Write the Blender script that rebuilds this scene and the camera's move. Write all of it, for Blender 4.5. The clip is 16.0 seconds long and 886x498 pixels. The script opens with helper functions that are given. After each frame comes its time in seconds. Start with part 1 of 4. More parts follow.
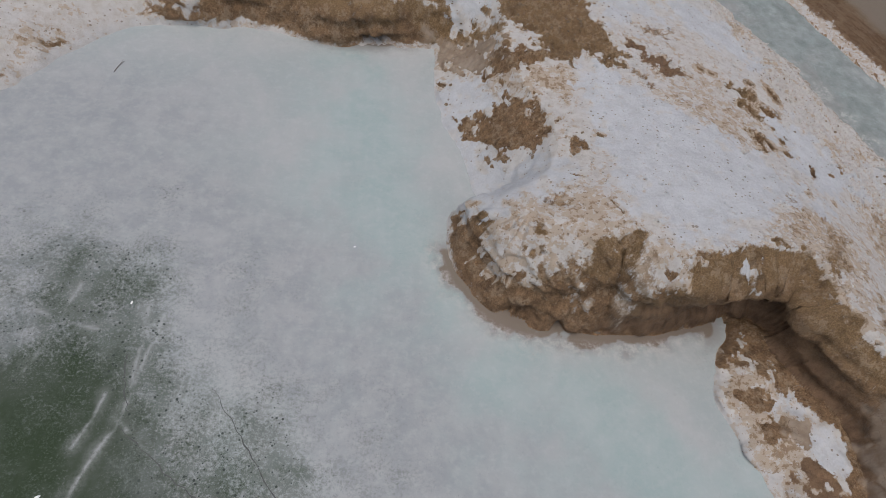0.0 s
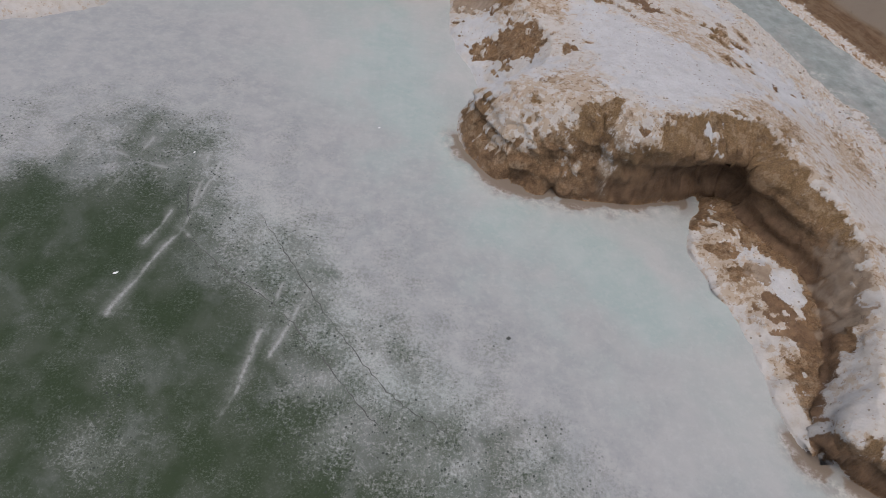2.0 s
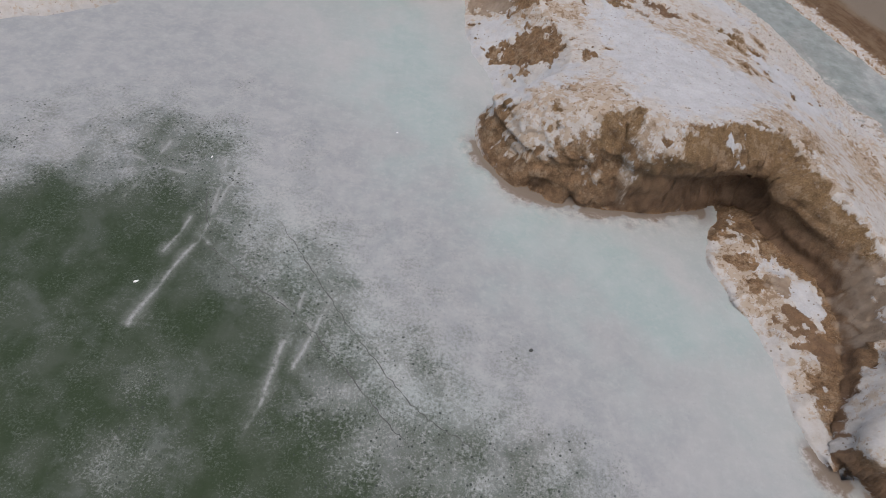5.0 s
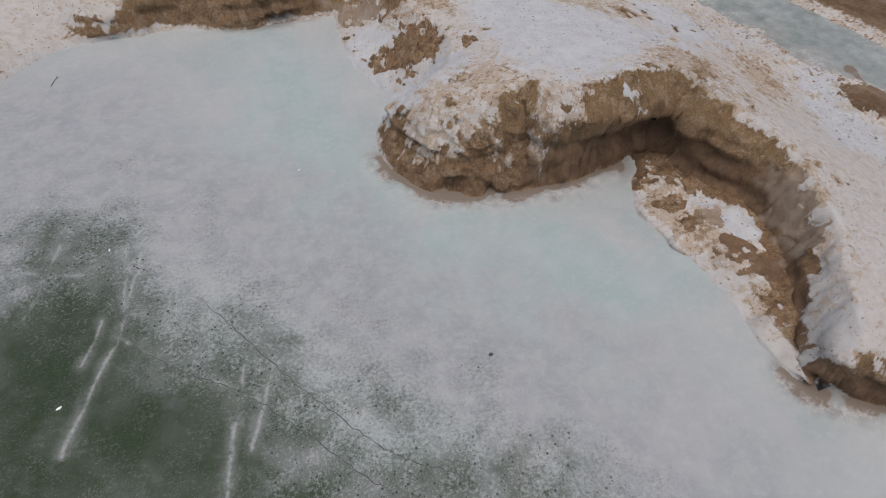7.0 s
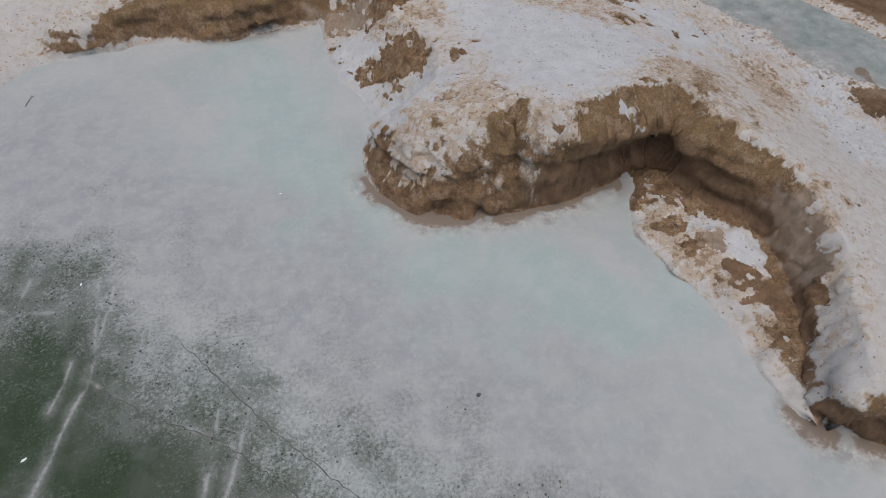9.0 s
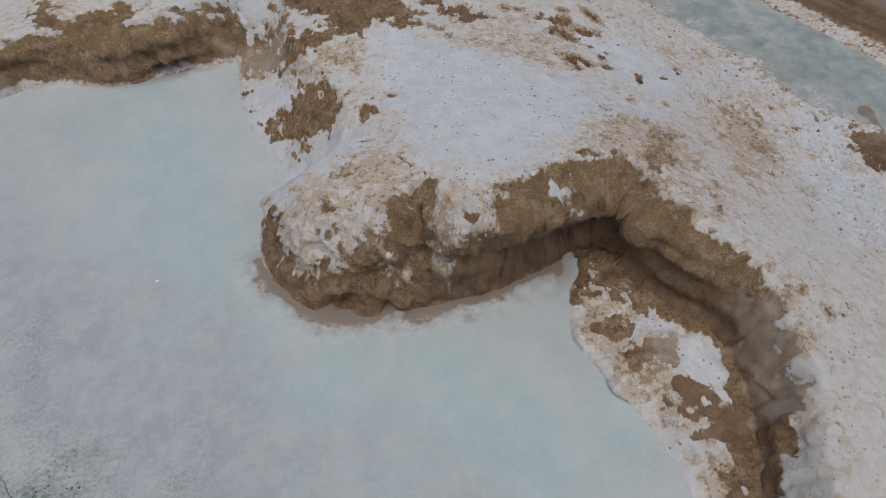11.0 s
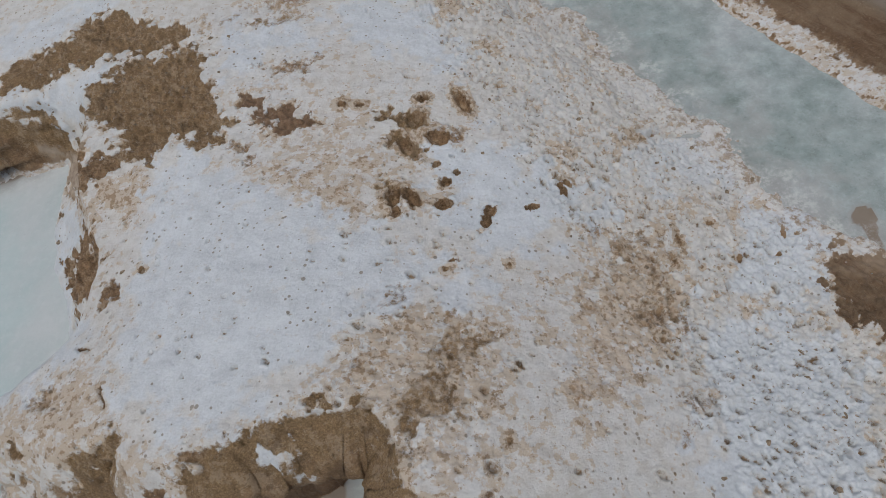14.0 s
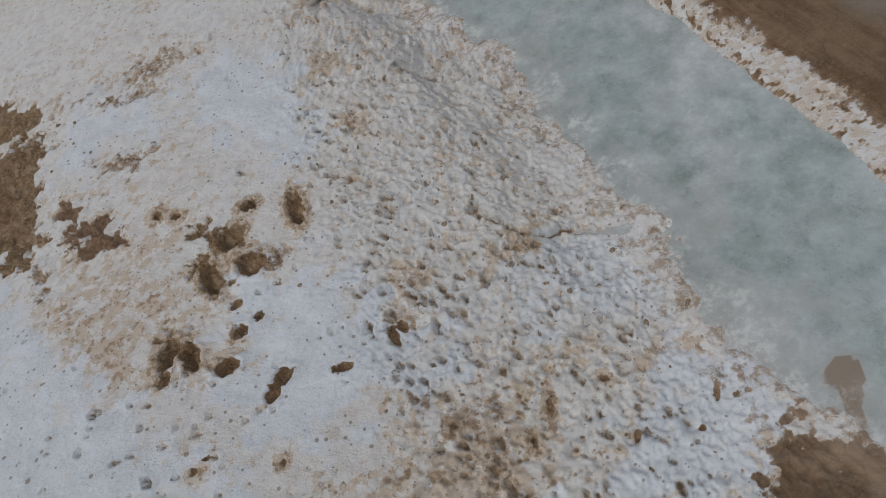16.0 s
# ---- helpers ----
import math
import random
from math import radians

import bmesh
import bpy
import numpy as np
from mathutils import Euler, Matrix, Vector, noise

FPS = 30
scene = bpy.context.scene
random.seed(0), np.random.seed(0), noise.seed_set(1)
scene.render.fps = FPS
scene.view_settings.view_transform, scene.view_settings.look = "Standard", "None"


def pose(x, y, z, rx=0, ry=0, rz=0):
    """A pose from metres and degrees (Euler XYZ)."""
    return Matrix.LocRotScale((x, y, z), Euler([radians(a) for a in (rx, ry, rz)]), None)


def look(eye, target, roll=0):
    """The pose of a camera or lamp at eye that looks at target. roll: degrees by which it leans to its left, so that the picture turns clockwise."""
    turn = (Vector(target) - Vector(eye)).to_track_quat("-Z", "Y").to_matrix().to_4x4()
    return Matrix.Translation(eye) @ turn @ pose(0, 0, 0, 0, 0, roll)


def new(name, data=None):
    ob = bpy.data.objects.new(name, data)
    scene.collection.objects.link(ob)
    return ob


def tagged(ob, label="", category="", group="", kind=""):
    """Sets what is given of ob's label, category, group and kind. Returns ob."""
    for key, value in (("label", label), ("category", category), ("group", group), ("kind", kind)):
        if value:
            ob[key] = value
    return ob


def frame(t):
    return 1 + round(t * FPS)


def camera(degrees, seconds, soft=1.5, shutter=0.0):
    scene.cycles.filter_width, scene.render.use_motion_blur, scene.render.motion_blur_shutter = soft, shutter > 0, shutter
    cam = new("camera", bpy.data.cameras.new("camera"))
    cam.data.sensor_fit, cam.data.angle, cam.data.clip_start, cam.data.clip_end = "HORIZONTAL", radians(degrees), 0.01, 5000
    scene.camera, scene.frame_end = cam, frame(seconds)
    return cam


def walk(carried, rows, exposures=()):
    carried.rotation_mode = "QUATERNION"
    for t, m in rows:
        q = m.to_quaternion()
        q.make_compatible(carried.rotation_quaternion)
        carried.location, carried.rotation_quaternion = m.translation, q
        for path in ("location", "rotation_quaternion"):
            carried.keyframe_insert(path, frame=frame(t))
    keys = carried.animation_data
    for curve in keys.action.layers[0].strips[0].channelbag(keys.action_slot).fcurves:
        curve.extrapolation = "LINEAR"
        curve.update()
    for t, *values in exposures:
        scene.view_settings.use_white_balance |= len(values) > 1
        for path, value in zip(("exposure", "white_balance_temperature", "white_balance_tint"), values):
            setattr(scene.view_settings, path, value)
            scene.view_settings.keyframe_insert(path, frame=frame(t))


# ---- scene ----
# camera: a small drone over the bank, looking steeply down
cam = camera(72.93, 16.0, soft=0.5)
PATH = [  # seconds, eye, target, roll
    (0, (-0.031, 0.347, 8.3), (0.216, 1.422, 6.632), 15.4),
    (0.5, (0.049, -0.411, 8.175), (0.28, 0.701, 6.529), 14.4),
    (1, (0.155, -1.344, 7.998), (0.366, -0.186, 6.381), 13.4),
    (1.5, (0.206, -2.372, 7.801), (0.399, -1.163, 6.22), 12.8),
    (2, (0.159, -3.34, 7.671), (0.342, -2.094, 6.118), 12.8),
    (2.5, (0.044, -3.901, 7.661), (0.224, -2.639, 6.12), 13.3),
    (3, (-0.155, -4.087, 7.649), (0.027, -2.823, 6.11), 14.1),
    (3.5, (-0.302, -3.992, 7.638), (-0.119, -2.736, 6.093), 15.0),
    (3.7, (-0.323, -3.868, 7.635), (-0.142, -2.616, 6.086), 15.2),
    (5.8, (-0.191, -2.779, 7.792), (0.079, -1.575, 6.219), 10.6),
    (6, (-0.101, -2.737, 7.765), (0.199, -1.536, 6.194), 8.5),
    (6.5, (0.091, -2.7, 7.715), (0.429, -1.499, 6.151), 4.7),
    (7, (0.145, -2.624, 7.706), (0.497, -1.426, 6.144), 3.6),
    (7.5, (0.167, -2.543, 7.713), (0.522, -1.348, 6.15), 3.3),
    (8, (0.184, -2.479, 7.756), (0.538, -1.286, 6.19), 3.1),
    (8.2, (0.236, -2.408, 7.803), (0.58, -1.226, 6.227), 2.9),
    (10.3, (1.879, -0.792, 7.523), (2.18, 0.377, 5.928), 1.4),
    (10.5, (2.128, -0.601, 7.502), (2.418, 0.562, 5.902), 1.2),
    (11, (2.803, -0.05, 7.441), (3.063, 1.102, 5.827), 0.2),
    (11.5, (3.504, 0.473, 7.422), (3.727, 1.613, 5.794), -1.1),
    (12, (4.289, 1.051, 7.422), (4.465, 2.173, 5.776), -2.8),
    (12.5, (5.029, 1.597, 7.38), (5.159, 2.699, 5.717), -4.7),
    (13, (5.921, 2.189, 7.379), (5.98, 3.263, 5.692), -7.7),
    (13.5, (6.848, 2.76, 7.4), (6.816, 3.796, 5.689), -11.9),
    (14, (7.814, 3.331, 7.334), (7.683, 4.338, 5.611), -16.9),
    (14.5, (8.785, 3.945, 7.144), (8.545, 4.919, 5.413), -22.7),
    (15, (9.651, 4.601, 6.707), (9.329, 5.565, 4.984), -26.9),
    (15.5, (10.472, 5.22, 6.29), (10.052, 6.17, 4.581), -31.6),
    (16, (11.378, 5.898, 5.941), (10.835, 6.807, 4.245), -37.9),
]
EXPOSURES = [(0.0, -0.18, 6350, 9), (2.0, -0.11, 6550, 12), (3.5, 0.0, 6550, 12), (6.0, -0.06, 6500, 11), (8.0, -0.11, 6450, 10), (11.0, -0.2, 6250, 7), (12.5, -0.16, 6200, 6), (14.0, -0.13, 6130, 4), (16.0, -0.26, 6150, 4)]
walk(cam, [(t, look(eye, target, roll)) for t, eye, target, roll in PATH], EXPOSURES)

# ---- light: an overcast winter day ----
world = bpy.data.worlds.new("overcast_sky")
scene.world = world
world.use_nodes = True
wn = world.node_tree.nodes
sky = wn.new("ShaderNodeTexSky")
sky.sky_type, sky.sun_disc = "NISHITA", False
sky.sun_elevation, sky.sun_rotation = radians(76), radians(200)
sky.air_density, sky.dust_density, sky.ozone_density = 1.0, 7.0, 1.0
wn["Background"].inputs["Strength"].default_value = 0.11
world.node_tree.links.new(sky.outputs["Color"], wn["Background"].inputs["Color"])
sun = new("sun", bpy.data.lights.new("sun", "SUN"))
sun.data.energy, sun.data.angle, sun.data.color = 0.85, radians(70), (1.0, 0.96, 0.9)
sun.matrix_world = look((-0.9, -2.4, 10), (0, 0, 0))


# ---- numbers on grids ----
def smooth(a, b, x):
    u = np.clip((x - a) / (b - a), 0, 1)
    return u * u * (3 - 2 * u)


TABLE = np.random.RandomState(5).permutation(512)
TABLE = np.concatenate([TABLE, TABLE])
TURNS = np.random.RandomState(6).uniform(0, 2 * math.pi, 512)


def perlin(x, y, seed=0):
    """Gradient noise of about -0.7 to 0.7 with cells one unit wide."""
    i, j = np.floor(x).astype(np.int64), np.floor(y).astype(np.int64)
    fx, fy = x - i, y - j
    sx, sy = fx ** 3 * (fx * (6 * fx - 15) + 10), fy ** 3 * (fy * (6 * fy - 15) + 10)

    def corner(di, dj):
        a = TURNS[TABLE[(TABLE[(i + di + 37 * seed) % 512] + j + dj) % 512]]
        return np.cos(a) * (fx - di) + np.sin(a) * (fy - dj)

    low = corner(0, 0) * (1 - sx) + corner(1, 0) * sx
    high = corner(0, 1) * (1 - sx) + corner(1, 1) * sx
    return low * (1 - sy) + high * sy


def fractal(x, y, size, octaves=4, seed=0, gain=0.5):
    total, weight = np.zeros_like(x), 1.0
    for k in range(octaves):
        total += weight * perlin(x / size + 13.7 * k, y / size - 7.1 * k, seed + k)
        size, weight = size / 2.03, weight * gain
    return total


def line_distance(x, y, pts):
    """Distance to an open line of points, tile by tile, with only the stretches that can be nearest to each tile."""
    p = np.array(pts, float)
    a, d = p[:-1], p[1:] - p[:-1]
    dd = (d ** 2).sum(1) + 1e-12
    best = np.empty(x.shape)
    for j in range(0, x.shape[0], 48):
        for i in range(0, x.shape[1], 48):
            w = (slice(j, j + 48), slice(i, i + 48))
            tx, ty = x[w], y[w]
            cx, cy = (tx.min() + tx.max()) / 2, (ty.min() + ty.max()) / 2
            reach = math.hypot(tx.max() - cx, ty.max() - cy)
            u = np.clip(((cx - a[:, 0]) * d[:, 0] + (cy - a[:, 1]) * d[:, 1]) / dd, 0, 1)
            r = np.hypot(cx - a[:, 0] - u * d[:, 0], cy - a[:, 1] - u * d[:, 1])
            low = np.full(tx.shape, 1e18)
            for k in np.where(r <= r.min() + 2 * reach + 1e-6)[0]:
                u = np.clip(((tx - a[k, 0]) * d[k, 0] + (ty - a[k, 1]) * d[k, 1]) / dd[k], 0, 1)
                low = np.minimum(low, (tx - a[k, 0] - u * d[k, 0]) ** 2 + (ty - a[k, 1] - u * d[k, 1]) ** 2)
            best[w] = np.sqrt(low)
    return best


def inside(x, y, pts):
    """Whether the places of a grid lie inside a ring of points."""
    odd = np.zeros(x.shape, bool)
    rows = y[:, 0]
    for (ax, ay), (bx, by) in zip(pts, pts[1:] + pts[:1]):
        if ay != by:
            j = np.where((ay > rows) != (by > rows))[0]
            if len(j):
                w = slice(j[0], j[-1] + 1)
                odd[w] ^= x[w] < (bx - ax) * (y[w] - ay) / (by - ay) + ax
    return odd


def signed(x, y, pts, closing):
    """Distance to the open line, positive inside the ring that the closing points complete."""
    d = line_distance(x, y, pts)
    return np.where(inside(x, y, pts + closing), d, -d)


def rounded(pts, times=2):
    """Chaikin's corner cutting."""
    for _ in range(times):
        out = [pts[0]]
        for (ax, ay), (bx, by) in zip(pts[:-1], pts[1:]):
            out += [(0.75 * ax + 0.25 * bx, 0.75 * ay + 0.25 * by), (0.25 * ax + 0.75 * bx, 0.25 * ay + 0.75 * by)]
        pts = out + [pts[-1]]
    return pts


def spread(x, y, knots, power=4):
    """Inverse-distance mean of the third number of each knot."""
    top, low = np.zeros_like(x), np.zeros_like(x)
    for kx, ky, v in knots:
        w = 1 / ((x - kx) ** 2 + (y - ky) ** 2 + 0.02) ** (power / 2)
        top, low = top + w * v, low + w
    return top / low


def plate(x, y, knots):
    """A thin plate bent through the knots."""
    k = np.array(knots)

    def kernel(r2):
        return r2 * np.log(r2 + 1e-9)

    n = len(k)
    a = np.zeros((n + 3, n + 3))
    a[:n, :n] = kernel((k[:, None, 0] - k[None, :, 0]) ** 2 + (k[:, None, 1] - k[None, :, 1]) ** 2) + np.eye(n) * 1.0
    a[:n, n:] = np.stack([np.ones(n), k[:, 0], k[:, 1]], 1)
    a[n:, :n] = a[:n, n:].T
    c = np.linalg.solve(a, np.concatenate([k[:, 2], [0, 0, 0]]))
    out = c[n] + c[n + 1] * x + c[n + 2] * y
    for i in range(n):
        out = out + c[i] * kernel((x - k[i, 0]) ** 2 + (y - k[i, 1]) ** 2)
    return out


def patches(x, y, outlines, ragged, soft=0.04, grow=0.0):
    """Highest of some filled outlines (strength, points), with ragged rims."""
    xs, ys = x[0], y[:, 0]
    best = np.zeros_like(x)
    for strength, pts in outlines:
        px, py = [p[0] for p in pts], [p[1] for p in pts]
        reach = 3 * soft + 0.5 + grow
        i0, i1 = np.searchsorted(xs, (min(px) - reach, max(px) + reach))
        j0, j1 = np.searchsorted(ys, (min(py) - reach, max(py) + reach))
        w = (slice(j0, j1), slice(i0, i1))
        if i1 - i0 < 2 or j1 - j0 < 2:
            continue
        ring = rounded(pts + pts[:2], 1)[1:-1]
        d = line_distance(x[w], y[w], ring + ring[:1])
        d = np.where(inside(x[w], y[w], ring), d, -d) + ragged[w] + grow
        best[w] = np.maximum(best[w], strength * smooth(-soft, soft, d))
    return best


def cups(x, y, size, seed):
    """Round hollows, one in each cell of a jittered grid, of chance depth: 1 in the middle, 0 outside."""
    u, v = x / size, y / size
    i, j = np.floor(u).astype(np.int64), np.floor(v).astype(np.int64)
    best = np.zeros_like(x)
    for di in (-1, 0, 1):
        for dj in (-1, 0, 1):
            a = TABLE[(TABLE[(i + di + 37 * seed) % 512] + j + dj) % 512]
            b = TABLE[(a + 91) % 512]
            c = TABLE[(b + 57) % 512]
            px, py = i + di + a / 512.0, j + dj + b / 512.0
            wide = 0.18 + 0.3 * (c / 512.0) ** 2
            r = np.hypot(u - px, v - py) / wide
            best = np.maximum(best, smooth(1.0, 0.45, r) * (0.25 + 0.75 * TABLE[(c + 13) % 512] / 512.0))
    return best


def axis(*stretches):
    """Grid lines: (start, end, step) stretches end to end."""
    out = []
    for a, b, step in stretches:
        n = max(1, int(round((b - a) / step)))
        out += list(np.linspace(a, b, n, endpoint=False))
    return np.array(out + [stretches[-1][1]])


def sheet(name, x, y, z, material, fields=(), keep=None):
    """A mesh over a grid of places, with named number fields on its corners."""
    ny, nx = x.shape
    number = np.arange(nx * ny).reshape(ny, nx)
    quads = np.stack([number[:-1, :-1], number[:-1, 1:], number[1:, 1:], number[1:, :-1]], -1).reshape(-1, 4)
    if keep is not None:
        quads = quads[keep.ravel()[quads].any(1)]
    used = np.unique(quads)
    renumber = np.zeros(nx * ny, np.int64)
    renumber[used] = np.arange(len(used))
    quads = renumber[quads]
    co = np.stack([x.ravel(), y.ravel(), z.ravel()], 1)[used]
    mesh = bpy.data.meshes.new(name)
    mesh.vertices.add(len(co))
    mesh.vertices.foreach_set("co", co.astype(np.float32).ravel())
    mesh.loops.add(quads.size)
    mesh.loops.foreach_set("vertex_index", quads.astype(np.int32).ravel())
    mesh.polygons.add(len(quads))
    mesh.polygons.foreach_set("loop_start", np.arange(0, quads.size, 4, dtype=np.int32))
    mesh.polygons.foreach_set("use_smooth", np.ones(len(quads), bool))
    mesh.update(calc_edges=True)
    for key, values in dict(fields).items():
        mesh.attributes.new(key, "FLOAT", "POINT").data.foreach_set("value", values.ravel()[used].astype(np.float32))
    mesh.materials.append(material)
    return new(name, mesh)


# ---- materials ----
class Nodes:
    """Short hand for a material's nodes."""

    def __init__(self, name):
        self.material = bpy.data.materials.new(name)
        self.material.use_nodes = True
        self.tree = self.material.node_tree
        self.shader = self.tree.nodes["Principled BSDF"]

    def put(self, socket, value):
        if isinstance(value, bpy.types.NodeSocket):
            self.tree.links.new(value, socket)
        else:
            socket.default_value = (*value, 1) if isinstance(value, tuple) and len(value) == 3 and socket.type == "RGBA" else value

    def field(self, name):
        n = self.tree.nodes.new("ShaderNodeAttribute")
        n.attribute_name = name
        return n.outputs["Fac"]

    def place(self):
        return self.tree.nodes.new("ShaderNodeNewGeometry").outputs["Position"]

    def noise(self, scale, detail=4.0, rough=0.55, warp=0.0, stretch=None):
        n = self.tree.nodes.new("ShaderNodeTexNoise")
        at = self.place()
        if stretch:
            m = self.tree.nodes.new("ShaderNodeMapping")
            m.vector_type = "TEXTURE"
            m.inputs["Scale"].default_value = stretch[:3]
            m.inputs["Rotation"].default_value[2] = radians(stretch[3])
            self.put(m.inputs["Vector"], at)
            at = m.outputs["Vector"]
        self.put(n.inputs["Vector"], at)
        for key, v in (("Scale", scale), ("Detail", detail), ("Roughness", rough), ("Distortion", warp)):
            n.inputs[key].default_value = v
        return n.outputs["Fac"]

    def cells(self, scale, feature="F1"):
        n = self.tree.nodes.new("ShaderNodeTexVoronoi")
        n.feature = feature
        self.put(n.inputs["Vector"], self.place())
        n.inputs["Scale"].default_value = scale
        return n.outputs["Distance"]

    def math(self, op, a, b=0.0):
        n = self.tree.nodes.new("ShaderNodeMath")
        n.operation = op
        self.put(n.inputs[0], a)
        self.put(n.inputs[1], b)
        return n.outputs[0]

    def step(self, value, low, high, out_low=0.0, out_high=1.0):
        n = self.tree.nodes.new("ShaderNodeMapRange")
        n.interpolation_type = "SMOOTHSTEP"
        for key, v in (("Value", value), ("From Min", low), ("From Max", high), ("To Min", out_low), ("To Max", out_high)):
            self.put(n.inputs[key], v)
        return n.outputs["Result"]

    def mix(self, fac, a, b):
        n = self.tree.nodes.new("ShaderNodeMix")
        n.data_type = "RGBA"
        self.put(n.inputs[0], fac)
        self.put(n.inputs[6], a)
        self.put(n.inputs[7], b)
        return n.outputs[2]

    def bump(self, height, distance, strength=1.0, before=None):
        n = self.tree.nodes.new("ShaderNodeBump")
        n.inputs["Distance"].default_value = distance
        self.put(n.inputs["Strength"], strength)
        self.put(n.inputs["Height"], height)
        if before:
            self.put(n.inputs["Normal"], before)
        return n.outputs["Normal"]

    def done(self, colour, rough, normal=None, **more):
        self.put(self.shader.inputs["Base Color"], colour)
        self.put(self.shader.inputs["Roughness"], rough)
        if normal:
            self.put(self.shader.inputs["Normal"], normal)
        for key, v in more.items():
            self.put(self.shader.inputs[key.replace("_", " ")], v)
        return self.material


def ground_material():
    """Frozen mud under a thin, dirty, wind-scoured snow crust."""
    n = Nodes("mud_and_snow")
    grain, fine, lump = n.noise(14, 6, 0.65), n.noise(70, 4, 0.65), n.noise(5.5, 5, 0.6)
    both = n.math("ADD", n.math("ADD", n.math("MULTIPLY", n.math("SUBTRACT", grain, 0.5), 0.6), n.math("MULTIPLY", n.math("SUBTRACT", fine, 0.5), 0.3)), n.math("MULTIPLY", n.math("SUBTRACT", lump, 0.5), 0.35))
    mud = n.step(n.math("ADD", n.field("mud"), n.math("MULTIPLY", both, 1.5)), 0.36, 0.66)
    white = n.step(n.math("ADD", n.field("white"), n.math("MULTIPLY", both, 1.3)), 0.05, 0.85)
    mottle = n.math("ADD", n.math("MULTIPLY", n.noise(7, 6, 0.6), 0.75), n.math("MULTIPLY", n.noise(42, 4, 0.65), 0.25))
    plain = n.mix(n.step(mottle, 0.4, 0.66), (0.532, 0.523, 0.512), (0.45, 0.424, 0.392))
    clean = n.mix(n.step(n.math("ADD", n.math("MULTIPLY", n.noise(3.5, 5), 0.5), n.math("MULTIPLY", n.noise(30, 5, 0.7), 0.5)), 0.38, 0.64), (0.53, 0.553, 0.585), (0.44, 0.46, 0.488))
    snow = n.mix(white, plain, clean)
    # dirt that shows through the crust, in blotches that close up where it is dirtiest
    dirt = n.math("MULTIPLY", n.field("tan"), n.math("SUBTRACT", 1.0, n.math("MULTIPLY", white, 0.8)))
    broad_dirt = n.math("MULTIPLY", n.math("SUBTRACT", n.noise(1.5, 4), 0.5), 0.25)
    stain_a = n.step(n.math("ADD", n.math("ADD", n.noise(9, 6, 0.62), broad_dirt), n.math("MULTIPLY", dirt, 0.36)), 0.58, 0.67)
    stain_b = n.step(n.math("ADD", n.math("ADD", n.noise(13, 6, 0.66), broad_dirt), n.math("MULTIPLY", dirt, 0.24)), 0.66, 0.73)
    snow = n.mix(n.math("MULTIPLY", stain_a, n.math("SUBTRACT", 0.8, n.math("MULTIPLY", white, 0.6))), snow, n.mix(fine, (0.37, 0.29, 0.21), (0.47, 0.385, 0.3)))
    snow = n.mix(n.math("MULTIPLY", stain_b, n.math("SUBTRACT", 0.85, n.math("MULTIPLY", white, 0.5))), snow, n.mix(fine, (0.19, 0.127, 0.074), (0.33, 0.235, 0.15)))
    dots = n.step(n.math("ADD", n.cells(9), n.math("MULTIPLY", n.math("SUBTRACT", n.noise(2.4, 3), 0.5), 0.5)), 0.14, 0.1)
    snow = n.mix(n.math("MULTIPLY", dots, 0.75), snow, (0.19, 0.15, 0.11))
    # bare earth: brown, olive where dry, darker and smoother low on steep faces, taupe where it is clay
    rough_tone = n.math("ADD", n.math("MULTIPLY", n.noise(7, 7, 0.7), 0.5), n.math("MULTIPLY", n.noise(38, 6, 0.75), 0.5))
    bare = n.mix(n.step(rough_tone, 0.34, 0.62), (0.105, 0.062, 0.034), (0.34, 0.22, 0.125))
    dry = n.mix(n.step(n.noise(46, 5, 0.75), 0.35, 0.65), (0.16, 0.103, 0.049), (0.355, 0.242, 0.127))
    bare = n.mix(n.math("MULTIPLY", n.field("olive"), 0.75), bare, dry)
    pale = n.step(n.math("ADD", n.math("MULTIPLY", n.noise(4.5, 7, 0.7), 0.65), n.math("MULTIPLY", n.noise(20, 6, 0.75), 0.35)), 0.5, 0.57)
    bare = n.mix(n.math("MULTIPLY", pale, n.math("SUBTRACT", 0.55, n.math("MULTIPLY", n.field("dark_smooth"), 0.45))), bare, n.mix(grain, (0.32, 0.225, 0.135), (0.52, 0.42, 0.315)))
    bare = n.mix(n.math("MULTIPLY", n.step(n.noise(2.7, 6, 0.7), 0.54, 0.64), 0.45), bare, (0.08, 0.048, 0.027))
    crumbs = n.math("MULTIPLY", n.step(n.noise(26, 6, 0.75), 0.56, 0.66), n.step(n.noise(3, 4, 0.6), 0.38, 0.6))
    bare = n.mix(n.math("MULTIPLY", crumbs, n.math("SUBTRACT", 0.75, n.math("MULTIPLY", n.field("dark_smooth"), 0.6))), bare, (0.46, 0.36, 0.25))
    dark_brown = n.mix(n.step(n.noise(3.2, 7, 0.68), 0.35, 0.65), (0.1, 0.06, 0.038), (0.195, 0.124, 0.079))
    bare = n.mix(n.math("MULTIPLY", n.field("dark_smooth"), 0.8), bare, n.mix(n.step(n.noise(60, 5, 0.75), 0.6, 0.7, 0.0, 0.55), dark_brown, (0.36, 0.26, 0.18)))
    bare = n.mix(n.field("clay"), bare, n.mix(n.step(n.noise(4.5, 6, 0.6), 0.35, 0.68), (0.25, 0.196, 0.148), (0.34, 0.283, 0.228)))
